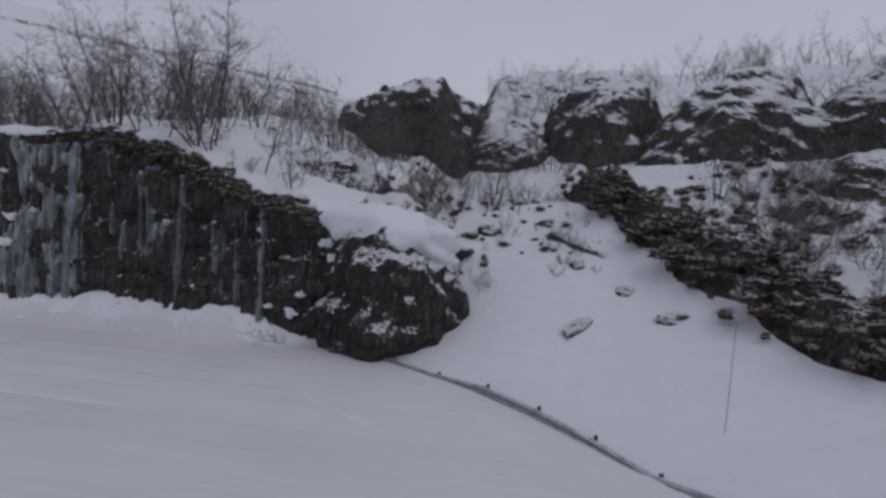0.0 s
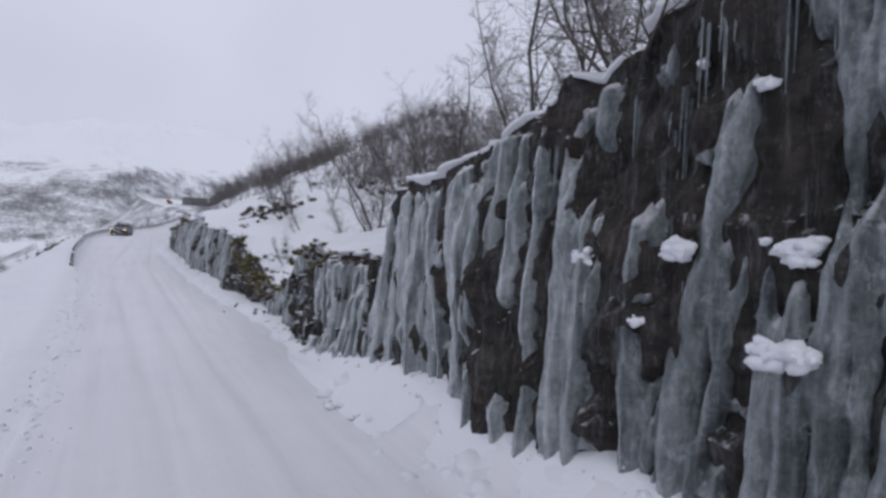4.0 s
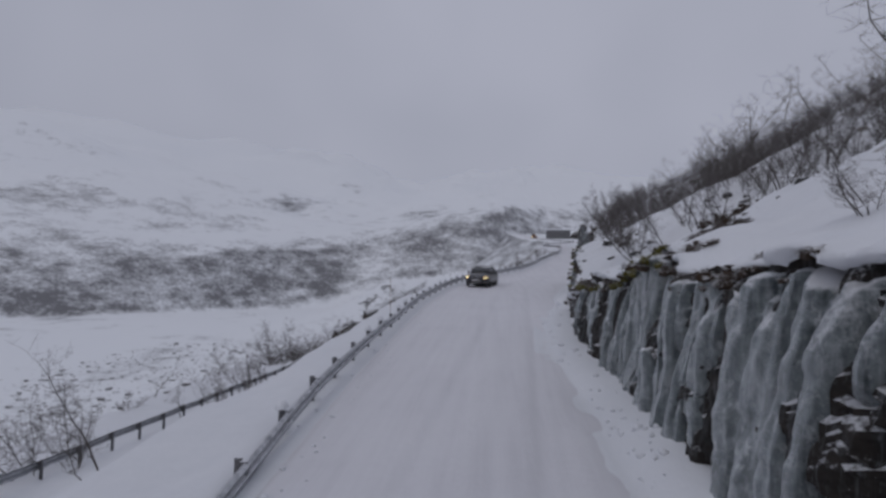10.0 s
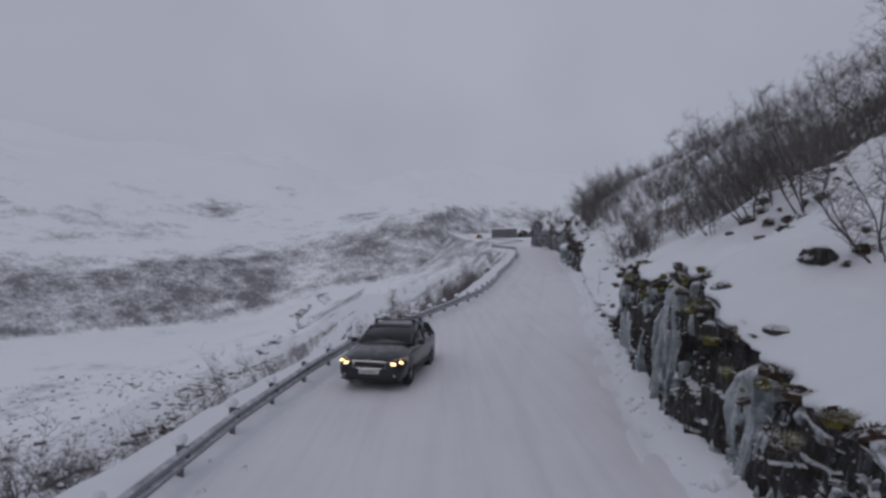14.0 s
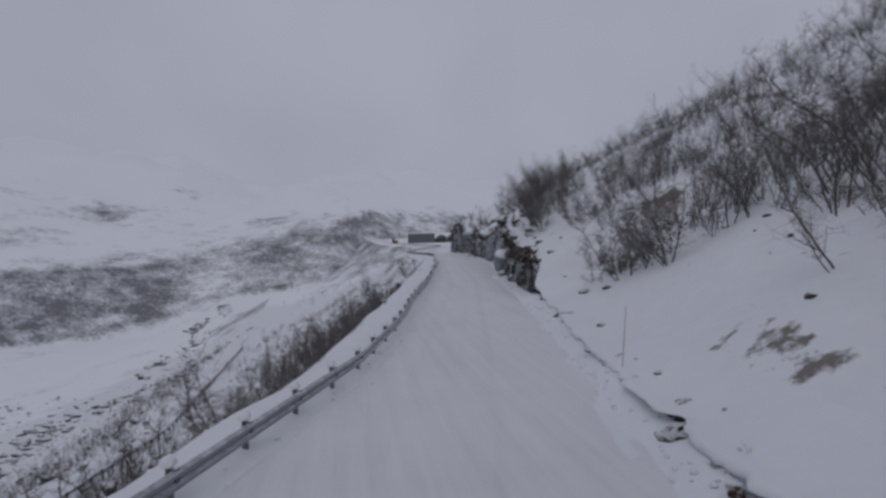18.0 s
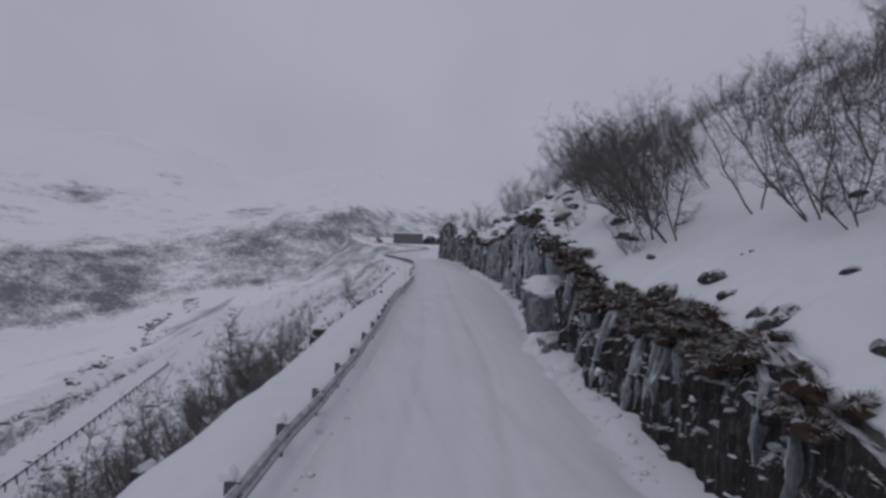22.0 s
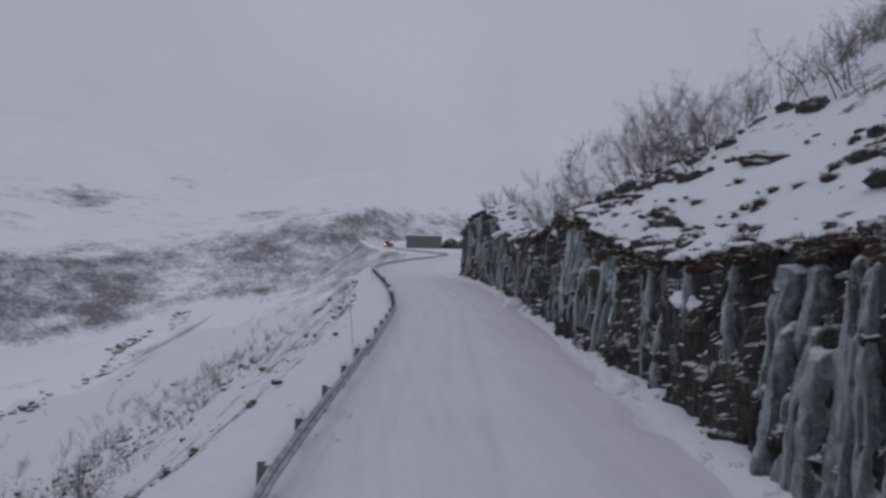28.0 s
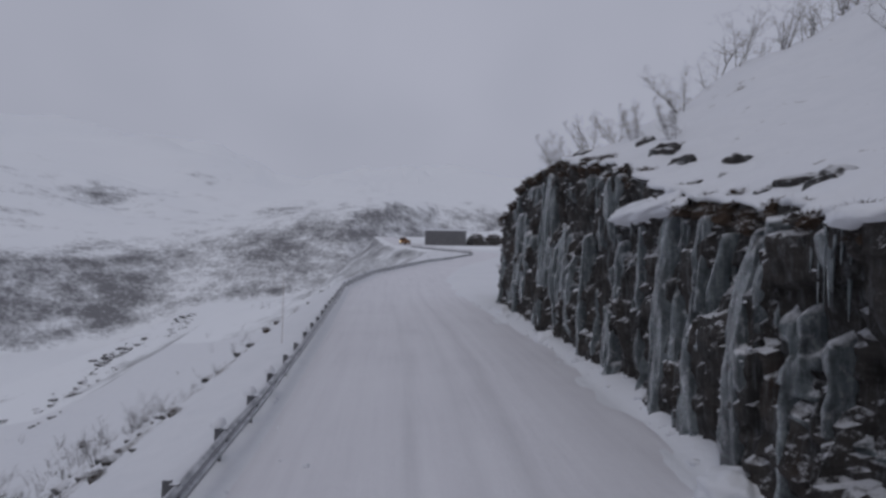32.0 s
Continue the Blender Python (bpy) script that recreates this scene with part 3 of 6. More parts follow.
DRIPPING = rock_material("dripping_rock", (0.011, 0.010, 0.0095), (0.10, 0.086, 0.077), (0.74, 1.02), 1.6)
cliff(2.5, 31.5, "tall dark wet rock face hung with ice beside the road", 11, DRIPPING)
cliff(29.5, 43.5, "low dark rock step under mossy snow", 12)
cliff(41.5, 76.5, "dark rock cutting covered with ice columns", 13)
cliff(76.0, 108.0, "dark rock cutting with moss along its top", 14)
cliff(106.5, 120.5, "low broken stone edge half buried in snow", 18)
cliff(119.0, 152.0, "broken dark rock ledge under snow", 15)
cliff(150.5, 180.5, "high dark rock cutting with ice sheets", 16)
RIMED = rock_material("rimed_rock", (0.018, 0.016, 0.015), (0.11, 0.098, 0.09), (0.44, 0.80), 1.6)
cliff(179.0, 238.5, "tall dark layered rock face with thin icicles", 17, RIMED)


# ---------------------------------------------------------------- the snow lying over the rock edges
def snow_lip(seed, label, keep=0.15):
    """The rolled edge of the snow cover above a rock face: it bulges over here and draws back there."""
    y0, y1 = WALLS[seed]
    yy = np.arange(y0, y1 + 0.01, 0.11)
    tx, tz = cliff_point(yy, np.ones(len(yy)), seed, y0, y1)
    over = 0.5 * np.clip(1.9 - face_h(yy), 0, 1) + 0.16 + 0.42 * fbm(yy * 0.33, yy * 0, 3, seed + 50) + 0.22 * fbm(yy * 1.7, yy * 0, 4, seed + 51) + 0.08 * fbm(yy * 4.5, yy * 0, 2, seed + 55) - keep
    over = over - 0.6 * (1 - smooth(15.5, 18.5, yy)) + 0.6 * np.exp(-((yy - 13.2) / 0.7) ** 2)
    over = over - 0.55 * smooth(39.5, 41.5, yy) * (1 - smooth(47.5, 49.5, yy))
    thick = 0.20 + 0.16 * fbm(yy * 0.5, yy * 0, 3, seed + 52) + 0.05 * fbm(yy * 2.5, yy * 0, 2, seed + 53)
    ends = np.clip(np.minimum(yy - y0, y1 - yy) / 1.5, 0.05, 1)
    thick = np.clip(thick, 0.06, 1) * ends
    edge = tx - over
    rows = []
    for u, dz in ((1.0, 1.0), (0.72, 1.15), (0.5, 1.1), (0.32, 1.0), (0.18, 0.85), (0.08, 0.6), (0.0, 0.25), (0.0, -0.35), (0.12, -0.9)):
        x = edge + u * (face_x(yy) + 2.4 - edge)
        lie = land(np.maximum(x, face_x(yy) + 0.52), yy)
        back = smooth(0.45, 1.0, u)
        z = (lie + dz * thick * 0.6) * (1 - back) + (lie - 0.08) * back + 0.05 * fbm(yy * 1.3, x * 1.3, 3, seed + 54) * (1 - back)
        rows.append(np.stack([x, yy, z], 1))
    ob = mesh_object("snow_lip", np.concatenate(rows), grid_faces(len(rows), len(yy)), SNOW)
    return tagged(ob, label, "snow", kind="structure")


snow_lip(11, "thick snow cover over the edge of the tall rock face", 0.2)
snow_lip(12, "thin snow cover drawn back from a mossy rock edge", 0.3)
snow_lip(13, "smooth snow cover over the edge of the ice wall", 0.05)
snow_lip(14, "snow cover drawn back from a mossy rock edge", 0.32)
snow_lip(18, "snow bank over a low stone edge", 0.36)
snow_lip(15, "broken snow cover over a low rock ledge", 0.4)
snow_lip(16, "snow cover over the edge of a high rock cutting", 0.1)
snow_lip(17, "snow cover over the edge of a tall rock face", 0.15)


# ---------------------------------------------------------------- boulders and outcrops
def rock_mesh(name, seed, mat, detail=3, squash=(1, 1, 0.75), blocky=0.5):
    bm = bmesh.new()
    bmesh.ops.create_icosphere(bm, subdivisions=detail, radius=1)
    off = Vector((seed * 3.7, seed * 1.9, seed * 7.3))
    for v in bm.verts:
        p = v.co.copy()
        k = 1 + 0.38 * noise.noise(p * 1.1 + off) + 0.2 * noise.noise(p * 2.7 + off) + 0.09 * noise.noise(p * 6 + off)
        q = p * k
        step = 0.28
        q = q.lerp(Vector((round(q.x / step) * step, round(q.y / step) * step, round(q.z / step) * step)), blocky * 0.5)
        v.co = Vector((q.x * squash[0], q.y * squash[1], q.z * squash[2]))
    me = bpy.data.meshes.new(name)
    bm.to_mesh(me)
    bm.free()
    me.materials.append(mat)
    return me


ROCKS = [rock_mesh("rock", k, ROCK_DRY, 3, (1, 1, 0.85), 0.75) for k in range(6)]
SMALL_ROCKS = [rock_mesh("stone", 20 + k, ROCK_DRY, 2) for k in range(5)]
rng = random.Random(4)


def place_rock(name, mesh, x, y, z, sx, sy, sz, rz, label, group=""):
    ob = new(name, mesh)
    ob.matrix_world = Matrix.LocRotScale((x, y, z), Euler((rng.uniform(-0.3, 0.3), rng.uniform(-0.3, 0.3), rz)), (sx, sy, sz))
    return tagged(ob, label, "rock", group)


def ground_z(x, y):
    return float(land(x, y))


# the boulder at the hairpin and the crags above it
big = new("boulder", rock_mesh("boulder", 41, rock_material("boulder_rock", snow=(0.45, 0.7)), 5, (1, 1, 0.95), 0.15))
big.matrix_world = Matrix.LocRotScale((20.6, 4.3, -4.3), Euler((0.1, -0.15, 0.4)), (2.1, 2.7, 3.1))
tagged(big, "large dark boulder capped with snow behind the guard rail", "boulder")
CRAG = rock_material("crag_rock", (0.02, 0.018, 0.017), (0.085, 0.074, 0.066), (0.56, 0.72), 0.7)


def outcrop(x0, y0, west, east, wide, height, turn, seed, label, name="crag", mat=None, terrace=0.25, rough=1.0):
    """A rocky knoll grown out of the slope, steep to the west and easing off to the east, stepped by ledges."""
    n = 92
    g = np.linspace(-1.15, 1.15, n)
    u, v = np.meshgrid(g, g, indexing="ij")
    lx, ly = np.where(u < 0, u * west, u * east), v * wide
    c, sn = math.cos(turn), math.sin(turn)
    x, y = x0 + lx * c - ly * sn, y0 + lx * sn + ly * c
    r = np.hypot(u, v) + 0.34 * fbm(x * 0.2, y * 0.2, 4, seed) + 0.05 * fbm(x * 0.9, y * 0.9, 3, seed + 1)
    if height > 2:
        rise = height * np.clip(1 - np.clip(r + 0.1, 0, 1) ** 2.3, 0, 1) ** 0.85
    else:
        rise = height * ((1 - smooth(0.32, 1.0, r)) * 0.8 + 0.2 * np.clip(1 - r * r, 0, 1))
    rise = rise + rough * (0.22 * height * fbm(x * 0.25, y * 0.25, 4, seed + 2) + 0.30 * fbm(x * 1.1, y * 1.1, 4, seed + 3)) * np.clip(1.1 - r, 0, 1)
    step = rise + 1.6 * fbm(x * 0.3, y * 0.3, 3, seed + 4)
    rise = rise + terrace * 0.34 * np.sin(step * 2.0 * math.pi / 1.3) * smooth(0.3, 1.2, rise)
    z = land(x, y) + rise - 0.6 * smooth(0.92, 1.1, r) - 0.15
    push = 0.35 * rough * fbm(y * 0.8, z * 1.4, 4, seed + 5) * smooth(0.2, 1.0, rise)
    ob = mesh_object(name, np.stack([x + push, y, z], 2).reshape(-1, 3), grid_faces(n, n), mat or CRAG, smooth_faces=False)
    return tagged(ob, label, "crag" if name == "crag" else "bank", "crags above the hairpin")


for x, y, west, east, wide, height, turn, k, label in ((46.0, 7.4, 6.0, 9.0, 6.8, 7.4, 0.1, 1, "dark crag with snow sifted over its stepped upper slope"), (48.2, -6.8, 7.4, 10.0, 5.8, 5.6, -0.15, 2, "rounded dark crag capped with smooth snow"), (40.6, -15.2, 7.2, 10.0, 7.4, 4.8, -0.3, 3, "dark overhanging crag with birches along its brow"), (36.4, -21.5, 5.0, 8.0, 5.0, 3.6, -0.4, 4, "frosted grey rock slope below the crags"), (46.2, 0.6, 4.6, 6.0, 4.0, 2.6, 0.2, 5, "low broken rock step between two crags"), (66.0, 0.0, 11.0, 16.0, 15.0, 1.6, 0.0, 6, "wooded rocky crest behind the crags"), (30.2, -17.6, 2.6, 4.0, 3.0, 1.8, -0.3, 7, "low frosted rock among shrubs"), (27.6, 8.6, 2.2, 3.0, 2.6, 1.0, 0.3, 8, "low dark rock edge above the boulder")):
    outcrop(x, y, west, east, wide, height, turn, 300 + 11 * k, label, rough=0.7)
EARTH = rock_material("heathery_earth", (0.016, 0.011, 0.008), (0.075, 0.048, 0.032), (0.80, 1.0), 0.9)
for x, y, west, east, wide, height, turn, k in ((32.6, -5.2, 1.5, 2.4, 3.6, 1.5, 1.20, 1), (27.6, -7.0, 1.6, 2.2, 3.8, 1.6, 1.28, 2), (22.0, -8.3, 1.5, 2.0, 3.8, 1.5, 1.36, 3), (16.6, -9.4, 1.3, 2.0, 3.4, 1.3, 1.36, 4)):
    outcrop(x, y, west, east, wide, height, -turn, 500 + 11 * k, "steep brown bank of earth and heather breaking out of the snow", "earth_bank", EARTH, 0.08, 1.5)
# thin rock ribs that break the snow gully
for x0, y0, x1, y1, h, k in ((28.6, 6.0, 23.2, 1.4, 0.55, 1), (31.0, -1.0, 24.6, -4.6, 0.4, 3)):
    run = math.hypot(x1 - x0, y1 - y0)
    outcrop((x0 + x1) / 2, (y0 + y1) / 2, 0.35, 0.8, run / 2, h, math.atan2(y1 - y0, x1 - x0) + math.pi / 2, 700 + 11 * k, "thin dark rock rib breaking the snow of the gully", terrace=0.1, rough=0.6)
for k, (x, y, z, sx, sy, sz) in enumerate(((19.5, -6.0, -3.8, 0.5, 0.6, 0.4), (22.3, -4.9, -3.4, 0.4, 0.7, 0.3), (19.8, -2.8, -4.4, 0.3, 0.9, 0.25), (26.4, 2.4, -2.7, 0.7, 1.5, 0.4), (29.9, 0.8, -2.0, 0.8, 0.6, 0.6), (30.3, -2.2, -1.5, 0.6, 0.6, 0.6), (24.6, -3.2, -2.7, 0.3, 0.5, 0.3))):
    place_rock("rock", ROCKS[k % 6], x, y, z, sx, sy, sz, 0.5 + 0.2 * k, "dark heathery rock in the snow gully above the hairpin", "rocks above the hairpin")
mound = new("crag", rock_mesh("crag", 61, CRAG, 5, (1, 1, 0.85), 0.1))
mound.matrix_world = Matrix.LocRotScale((25.4, 5.6, -2.2), Euler((0, -0.2, 0.3)), (3.4, 2.6, 1.9))
tagged(mound, "snow-draped rock shoulder beside the boulder", "crag", "crags above the hairpin")

drape_mesh = rock_mesh("snow_drape", 77, SNOW, 4, (1, 1, 0.5), 0.0)
drape_mesh.polygons.foreach_set("use_smooth", [True] * len(drape_mesh.polygons))
drape = new("snow_drape", drape_mesh)
drape.matrix_world = Matrix.LocRotScale((21.7, 4.4, -2.05), Euler((0.10, 0.42, 0.3)), (2.2, 2.6, 2.3))
tagged(drape, "thick smooth snow lying over the top of the boulder", "snow")

# stones and ledges breaking the snow of the slope above the road
small_stones, big_stones = [], 0
for y0, y1, e0, e1, count, s0, s1 in ((172, 205, 0.3, 9, 70, 0.2, 0.7), (150, 172, 0.3, 4, 20, 0.2, 0.5), (180, 205, -0.3, 1.6, 24, 0.25, 0.6), (206, 234, 0.1, 1.6, 26, 0.2, 0.6), (108, 135, 1, 16, 30, 0.08, 0.24), (44, 76, 2, 16, 34, 0.12, 0.4), (76, 108, 1.0, 12, 44, 0.12, 0.42), (120, 150, 0.3, 2.0, 16, 0.2, 0.5), (4, 44, 1, 12, 12, 0.15, 0.4), (106, 121, -0.7, 0.4, 26, 0.12, 0.4), (129, 180, -0.6, 0.5, 40, 0.15, 0.42), (180, 236, -0.6, 0.6, 55, 0.18, 0.5), (47, 76, -0.8, 0.3, 34, 0.12, 0.4), (84, 100, -0.5, 0.4, 10, 0.12, 0.35), (8, 31, -0.6, 0.5, 26, 0.15, 0.45)):
    for _ in range(count):
        y, e = rng.uniform(y0, y1), rng.uniform(e0, e1)
        x = float(face_x(y)) + 0.6 + e
        size = rng.uniform(s0, s1) ** 1.2
        form = (size * rng.uniform(0.7, 1.2), size * rng.uniform(0.8, 1.4), size * rng.uniform(0.6, 1.1), rng.uniform(-0.5, 0.5))
        z = ground_z(x, y) - 0.15 * size
        if size > 0.24 and big_stones < 280:
            big_stones += 1
            place_rock("rock", rng.choice(ROCKS), x, y, z, *form, "frosted grey-brown rock breaking through the snow slope", "rocks on the slope")
        else:
            small_stones.append((x, y, z, form))
vs, fs, at = [], [], 0
sources = []
for me in SMALL_ROCKS:
    co = np.empty(len(me.vertices) * 3)
    me.vertices.foreach_get("co", co)
    sources.append((co.reshape(-1, 3), [tuple(f.vertices) for f in me.polygons]))
for x, y, z, (sx, sy, sz, rz) in small_stones:
    co, polys = rng.choice(sources)
    c, sn = math.cos(rz), math.sin(rz)
    q = co * (sx, sy, sz)
    vs.append(np.stack([q[:, 0] * c - q[:, 1] * sn + x, q[:, 0] * sn + q[:, 1] * c + y, q[:, 2] + z], 1))
    fs += [tuple(i + at for i in f) for f in polys]
    at += len(co)
tagged(mesh_object("stones", np.concatenate(vs), fs, ROCK_DRY, None, False), "small dark stones showing through the snow of the slope", "stones", kind="stuff")


# ---------------------------------------------------------------- trees
def tube(verts, faces, pts, radii, sides):
    """A tapered limb through pts, added to the lists."""
    start = len(verts)
    for k, (p, r) in enumerate(zip(pts, radii)):
        a = pts[min(k + 1, len(pts) - 1)] - pts[max(k - 1, 0)]
        a = a.normalized() if a.length > 1e-6 else Vector((0, 0, 1))
        u = a.orthogonal().normalized()
        w = a.cross(u)
        for s in range(sides):
            t = 2 * math.pi * s / sides
            verts.append(p + (u * math.cos(t) + w * math.sin(t)) * r)
    for k in range(len(pts) - 1):
        for s in range(sides):
            i, j = start + k * sides + s, start + k * sides + (s + 1) % sides
            faces.append((i, j, j + sides, i + sides))


def grow(r, start, way, length, radius, lift, wobble, steps):
    pts, d, p = [start.copy()], way.normalized(), start.copy()
    for _ in range(steps):
        d = (d + Vector((r.gauss(0, wobble), r.gauss(0, wobble), r.gauss(0, wobble) + lift))).normalized()
        p = p + d * (length / steps)
        pts.append(p.copy())
    return pts, [radius * (1 - 0.8 * k / steps) for k in range(steps + 1)]


def birch_meshes(seed, height, stems, lean, spread, twigs):
    """Limbs and fine twigs of a bare mountain birch, its stems curving up out of a leaning base."""
    r = random.Random(seed)
    lv, lf, tv, tf = [], [], [], []
    for s in range(stems):
        turn = 2 * math.pi * s / max(stems, 1) + r.uniform(-0.5, 0.5)
        way = Vector((math.cos(turn) * spread - lean, math.sin(turn) * spread, 0.75))
        h = height * r.uniform(0.65, 1.0)
        base = Vector((math.cos(turn) * 0.12, math.sin(turn) * 0.12, -0.25))
        pts, rad = grow(r, base, way, h, 0.0088 * h * r.uniform(0.6, 1.15) + 0.006, 0.13, 0.14, 9)
        tube(lv, lf, pts, rad, 6)
        for k in range(2, 10):
            for _ in range(r.choice((1, 2, 2))):
                t = r.uniform(-1, 1) * 0.4
                p = pts[min(k, 9)]
                out = Vector((r.gauss(0, 1), r.gauss(0, 1), r.uniform(0.1, 0.9)))
                bl = h * r.uniform(0.14, 0.34) * (1.15 - 0.07 * k)
                bp, br = grow(r, p, out, bl, rad[min(k, 9)] * 0.5 + 0.004, 0.10, 0.16, 5)
                tube(lv, lf, bp, br, 4)
                for q in range(twigs):
                    o = bp[r.randint(1, 5)]
                    w = Vector((r.gauss(0, 1), r.gauss(0, 1), r.uniform(-0.1, 1.1)))
                    cp, cr = grow(r, o, w, bl * r.uniform(0.4, 0.95), 0.006, 0.08, 0.22, 3)
                    tube(tv, tf, cp, [max(c, 0.003) for c in cr], 3)
                    for _ in range(4):
                        w2 = Vector((r.gauss(0, 1), r.gauss(0, 1), r.uniform(-0.2, 0.9)))
                        dp, dr = grow(r, cp[r.randint(1, 3)], w2, bl * r.uniform(0.2, 0.5), 0.005, 0.05, 0.25, 2)
                        tube(tv, tf, dp, [0.004, 0.0034, 0.0024], 3)
    out = []
    for name, v, f, m in (("trunk", lv, lf, BARK), ("crown", tv, tf, TWIG)):
        me = bpy.data.meshes.new(name)
        me.from_pydata([tuple(p) for p in v], [], f)
        me.materials.append(m)
        me.polygons.foreach_set("use_smooth", [True] * len(me.polygons))
        out.append(me)
    return out


BIRCH = [birch_meshes(100 + k, h, st, ln, sp, tw) for k, (h, st, ln, sp, tw) in enumerate(((5.0, 1, 0.2, 0.1, 6), (4.2, 3, 0.3, 0.35, 4), (5.6, 2, 0.15, 0.25, 5), (3.4, 4, 0.5, 0.6, 4), (4.6, 2, 0.6, 0.4, 5)))]
SHRUB = [birch_meshes(200 + k, h, st, ln, sp, tw) for k, (h, st, ln, sp, tw) in enumerate(((1.9, 5, 0.3, 0.9, 3), (2.6, 5, 0.5, 0.8, 3), (1.4, 4, 0.1, 1.1, 3)))]


def plant(kind, meshes, x, y, scale, label, group, turn=None, z=None):
    ob = new(kind)
    ob.matrix_world = Matrix.LocRotScale((x, y, ground_z(x, y) if z is None else z), Euler((0, 0, rng.uniform(-0.7, 0.7) if turn is None else turn)), (scale, scale, scale * rng.uniform(0.9, 1.1)))
    for name, me in zip(("trunk", "crown"), meshes):
        child = new(name, me)
        child.parent = ob
        if name == "crown":
            child["kind"] = "stuff"
    return tagged(ob, label, "tree" if kind == "birch_tree" else "shrub", group)


SPRIG = [birch_meshes(300 + k, h, st, ln, sp, tw) for k, (h, st, ln, sp, tw) in enumerate(((4.4, 2, 0.3, 0.3, 1), (3.6, 3, 0.4, 0.5, 1), (2.2, 4, 0.3, 0.8, 1), (5.0, 1, 0.2, 0.2, 2)))]


def mesh_arrays(me):
    v = np.empty(len(me.vertices) * 3)
    me.vertices.foreach_get("co", v)
    f = np.empty(len(me.polygons) * 4, dtype=np.int64)
    me.polygons.foreach_get("vertices", f)
    return v.reshape(-1, 3), f.reshape(-1, 4)


SPRIG_ARRAYS = [[mesh_arrays(me) for me in pair] for pair in SPRIG]


def thicket(name, spots, label, category):
    """Far birches and scrub, too many to count, joined into one mesh."""
    vs, fs, ms, at = [], [], [], 0
    for x, y, s in spots:
        turn, z = rng.uniform(0, 6.28), ground_z(x, y)
        rot = np.array([[math.cos(turn), -math.sin(turn), 0], [math.sin(turn), math.cos(turn), 0], [0, 0, 1]]) * s
        for slot, (v, f) in enumerate(rng.choice(SPRIG_ARRAYS)):
            vs.append(v @ rot.T + (x, y, z))
            fs.append(f + at)
            ms.append(np.full(len(f), slot))
            at += len(v)
    v, f, m = np.concatenate(vs), np.concatenate(fs), np.concatenate(ms)
    me = bpy.data.meshes.new(name)
    me.vertices.add(len(v))
    me.vertices.foreach_set("co", v.ravel())
    me.loops.add(f.size)
    me.loops.foreach_set("vertex_index", f.ravel().astype(np.int32))
    me.polygons.add(len(f))
    me.polygons.foreach_set("loop_start", np.arange(0, f.size, 4, dtype=np.int32))
    me.materials.append(BARK)
    me.materials.append(TWIG)
    me.polygons.foreach_set("material_index", m.astype(np.int32))
    me.update(calc_edges=True)
    return tagged(new(name, me), label, category, kind="stuff")


BEHIND = []


def wood(y0, y1, e0, e1, count, tall, low, shrubs=0.3):
    """Bare birches over the rock face, between e0 and e1 metres back from it."""
    for _ in range(count):
        y, e = rng.uniform(y0, y1), e0 + (e1 - e0) * rng.random()
        x = float(face_x(y)) + 0.6 + e
        if e > 7.5:
            BEHIND.append((x, y, rng.uniform(low, tall) * 1.05))
        elif rng.random() < shrubs:
            plant("shrub", rng.choice(SHRUB), x, y, rng.uniform(0.7, 1.3), "bare brown mountain shrub on the snow slope", "shrubs on the slope")
        else:
            plant("birch_tree", rng.choice(BIRCH), x, y, rng.uniform(low, tall), "bare crooked mountain birch on the snow slope", "birches on the slope")


def back_wood(y0, y1, e0, e1, count, low, tall):
    out = []
    for _ in range(count):
        y = rng.uniform(y0, y1)
        out.append((float(face_x(y)) + 0.6 + rng.uniform(e0, e1), y, rng.uniform(low, tall)))
    return out


wood(8, 34, 0.9, 5, 36, 1.0, 0.6, 0.45)
wood(8, 46, 4, 13, 60, 1.15, 0.7, 0.2)
wood(42, 76, 8, 18, 44, 1.0, 0.5, 0.4)
wood(76, 112, 8, 17, 70, 1.0, 0.55, 0.35)
wood(96, 112, 4, 9, 14, 0.8, 0.5, 0.5)
wood(118, 136, 2.5, 16, 70, 0.8, 0.45, 0.35)
wood(104, 150, 8, 24, 170, 0.95, 0.5)
wood(76, 104, 9, 18, 60, 0.95, 0.5)
wood(92, 116, 7.6, 14, 90, 1.3, 0.8)
wood(44, 76, 9, 15, 40, 1.1, 0.6)
wood(150, 230, 9, 20, 110, 1.0, 0.55)
wood(16, 50, 7.6, 16, 25, 1.2, 0.7)
wood(136, 150, 4, 16, 24, 0.75, 0.45, 0.3)
wood(106, 122, 7, 18, 30, 0.9, 0.5, 0.3)
wood(136, 160, 2.2, 10, 20, 0.8, 0.5, 0.2)
wood(150, 192, 10, 20, 44, 1.05, 0.6, 0.3)
wood(190, 235, 8, 18, 34, 0.8, 0.45, 0.4)
wood(196, 206, 1.0, 2.6, 5, 0.5, 0.3, 1.0)
for _ in range(46):
    x = rng.uniform(16, 31)
    plant("shrub", rng.choice(SHRUB), x, -9.2 - 0.12 * (x - 16) - rng.uniform(0, 6), rng.uniform(0.5, 1.1), "bare brown mountain shrub on the snow above the hairpin", "shrubs above the hairpin")
for _ in range(34):
    plant("shrub", rng.choice(SHRUB), rng.uniform(23, 36), rng.uniform(-4, 6.5), rng.uniform(0.3, 0.65), "small bare shrub poking out of the snow above the hairpin", "shrubs above the hairpin")
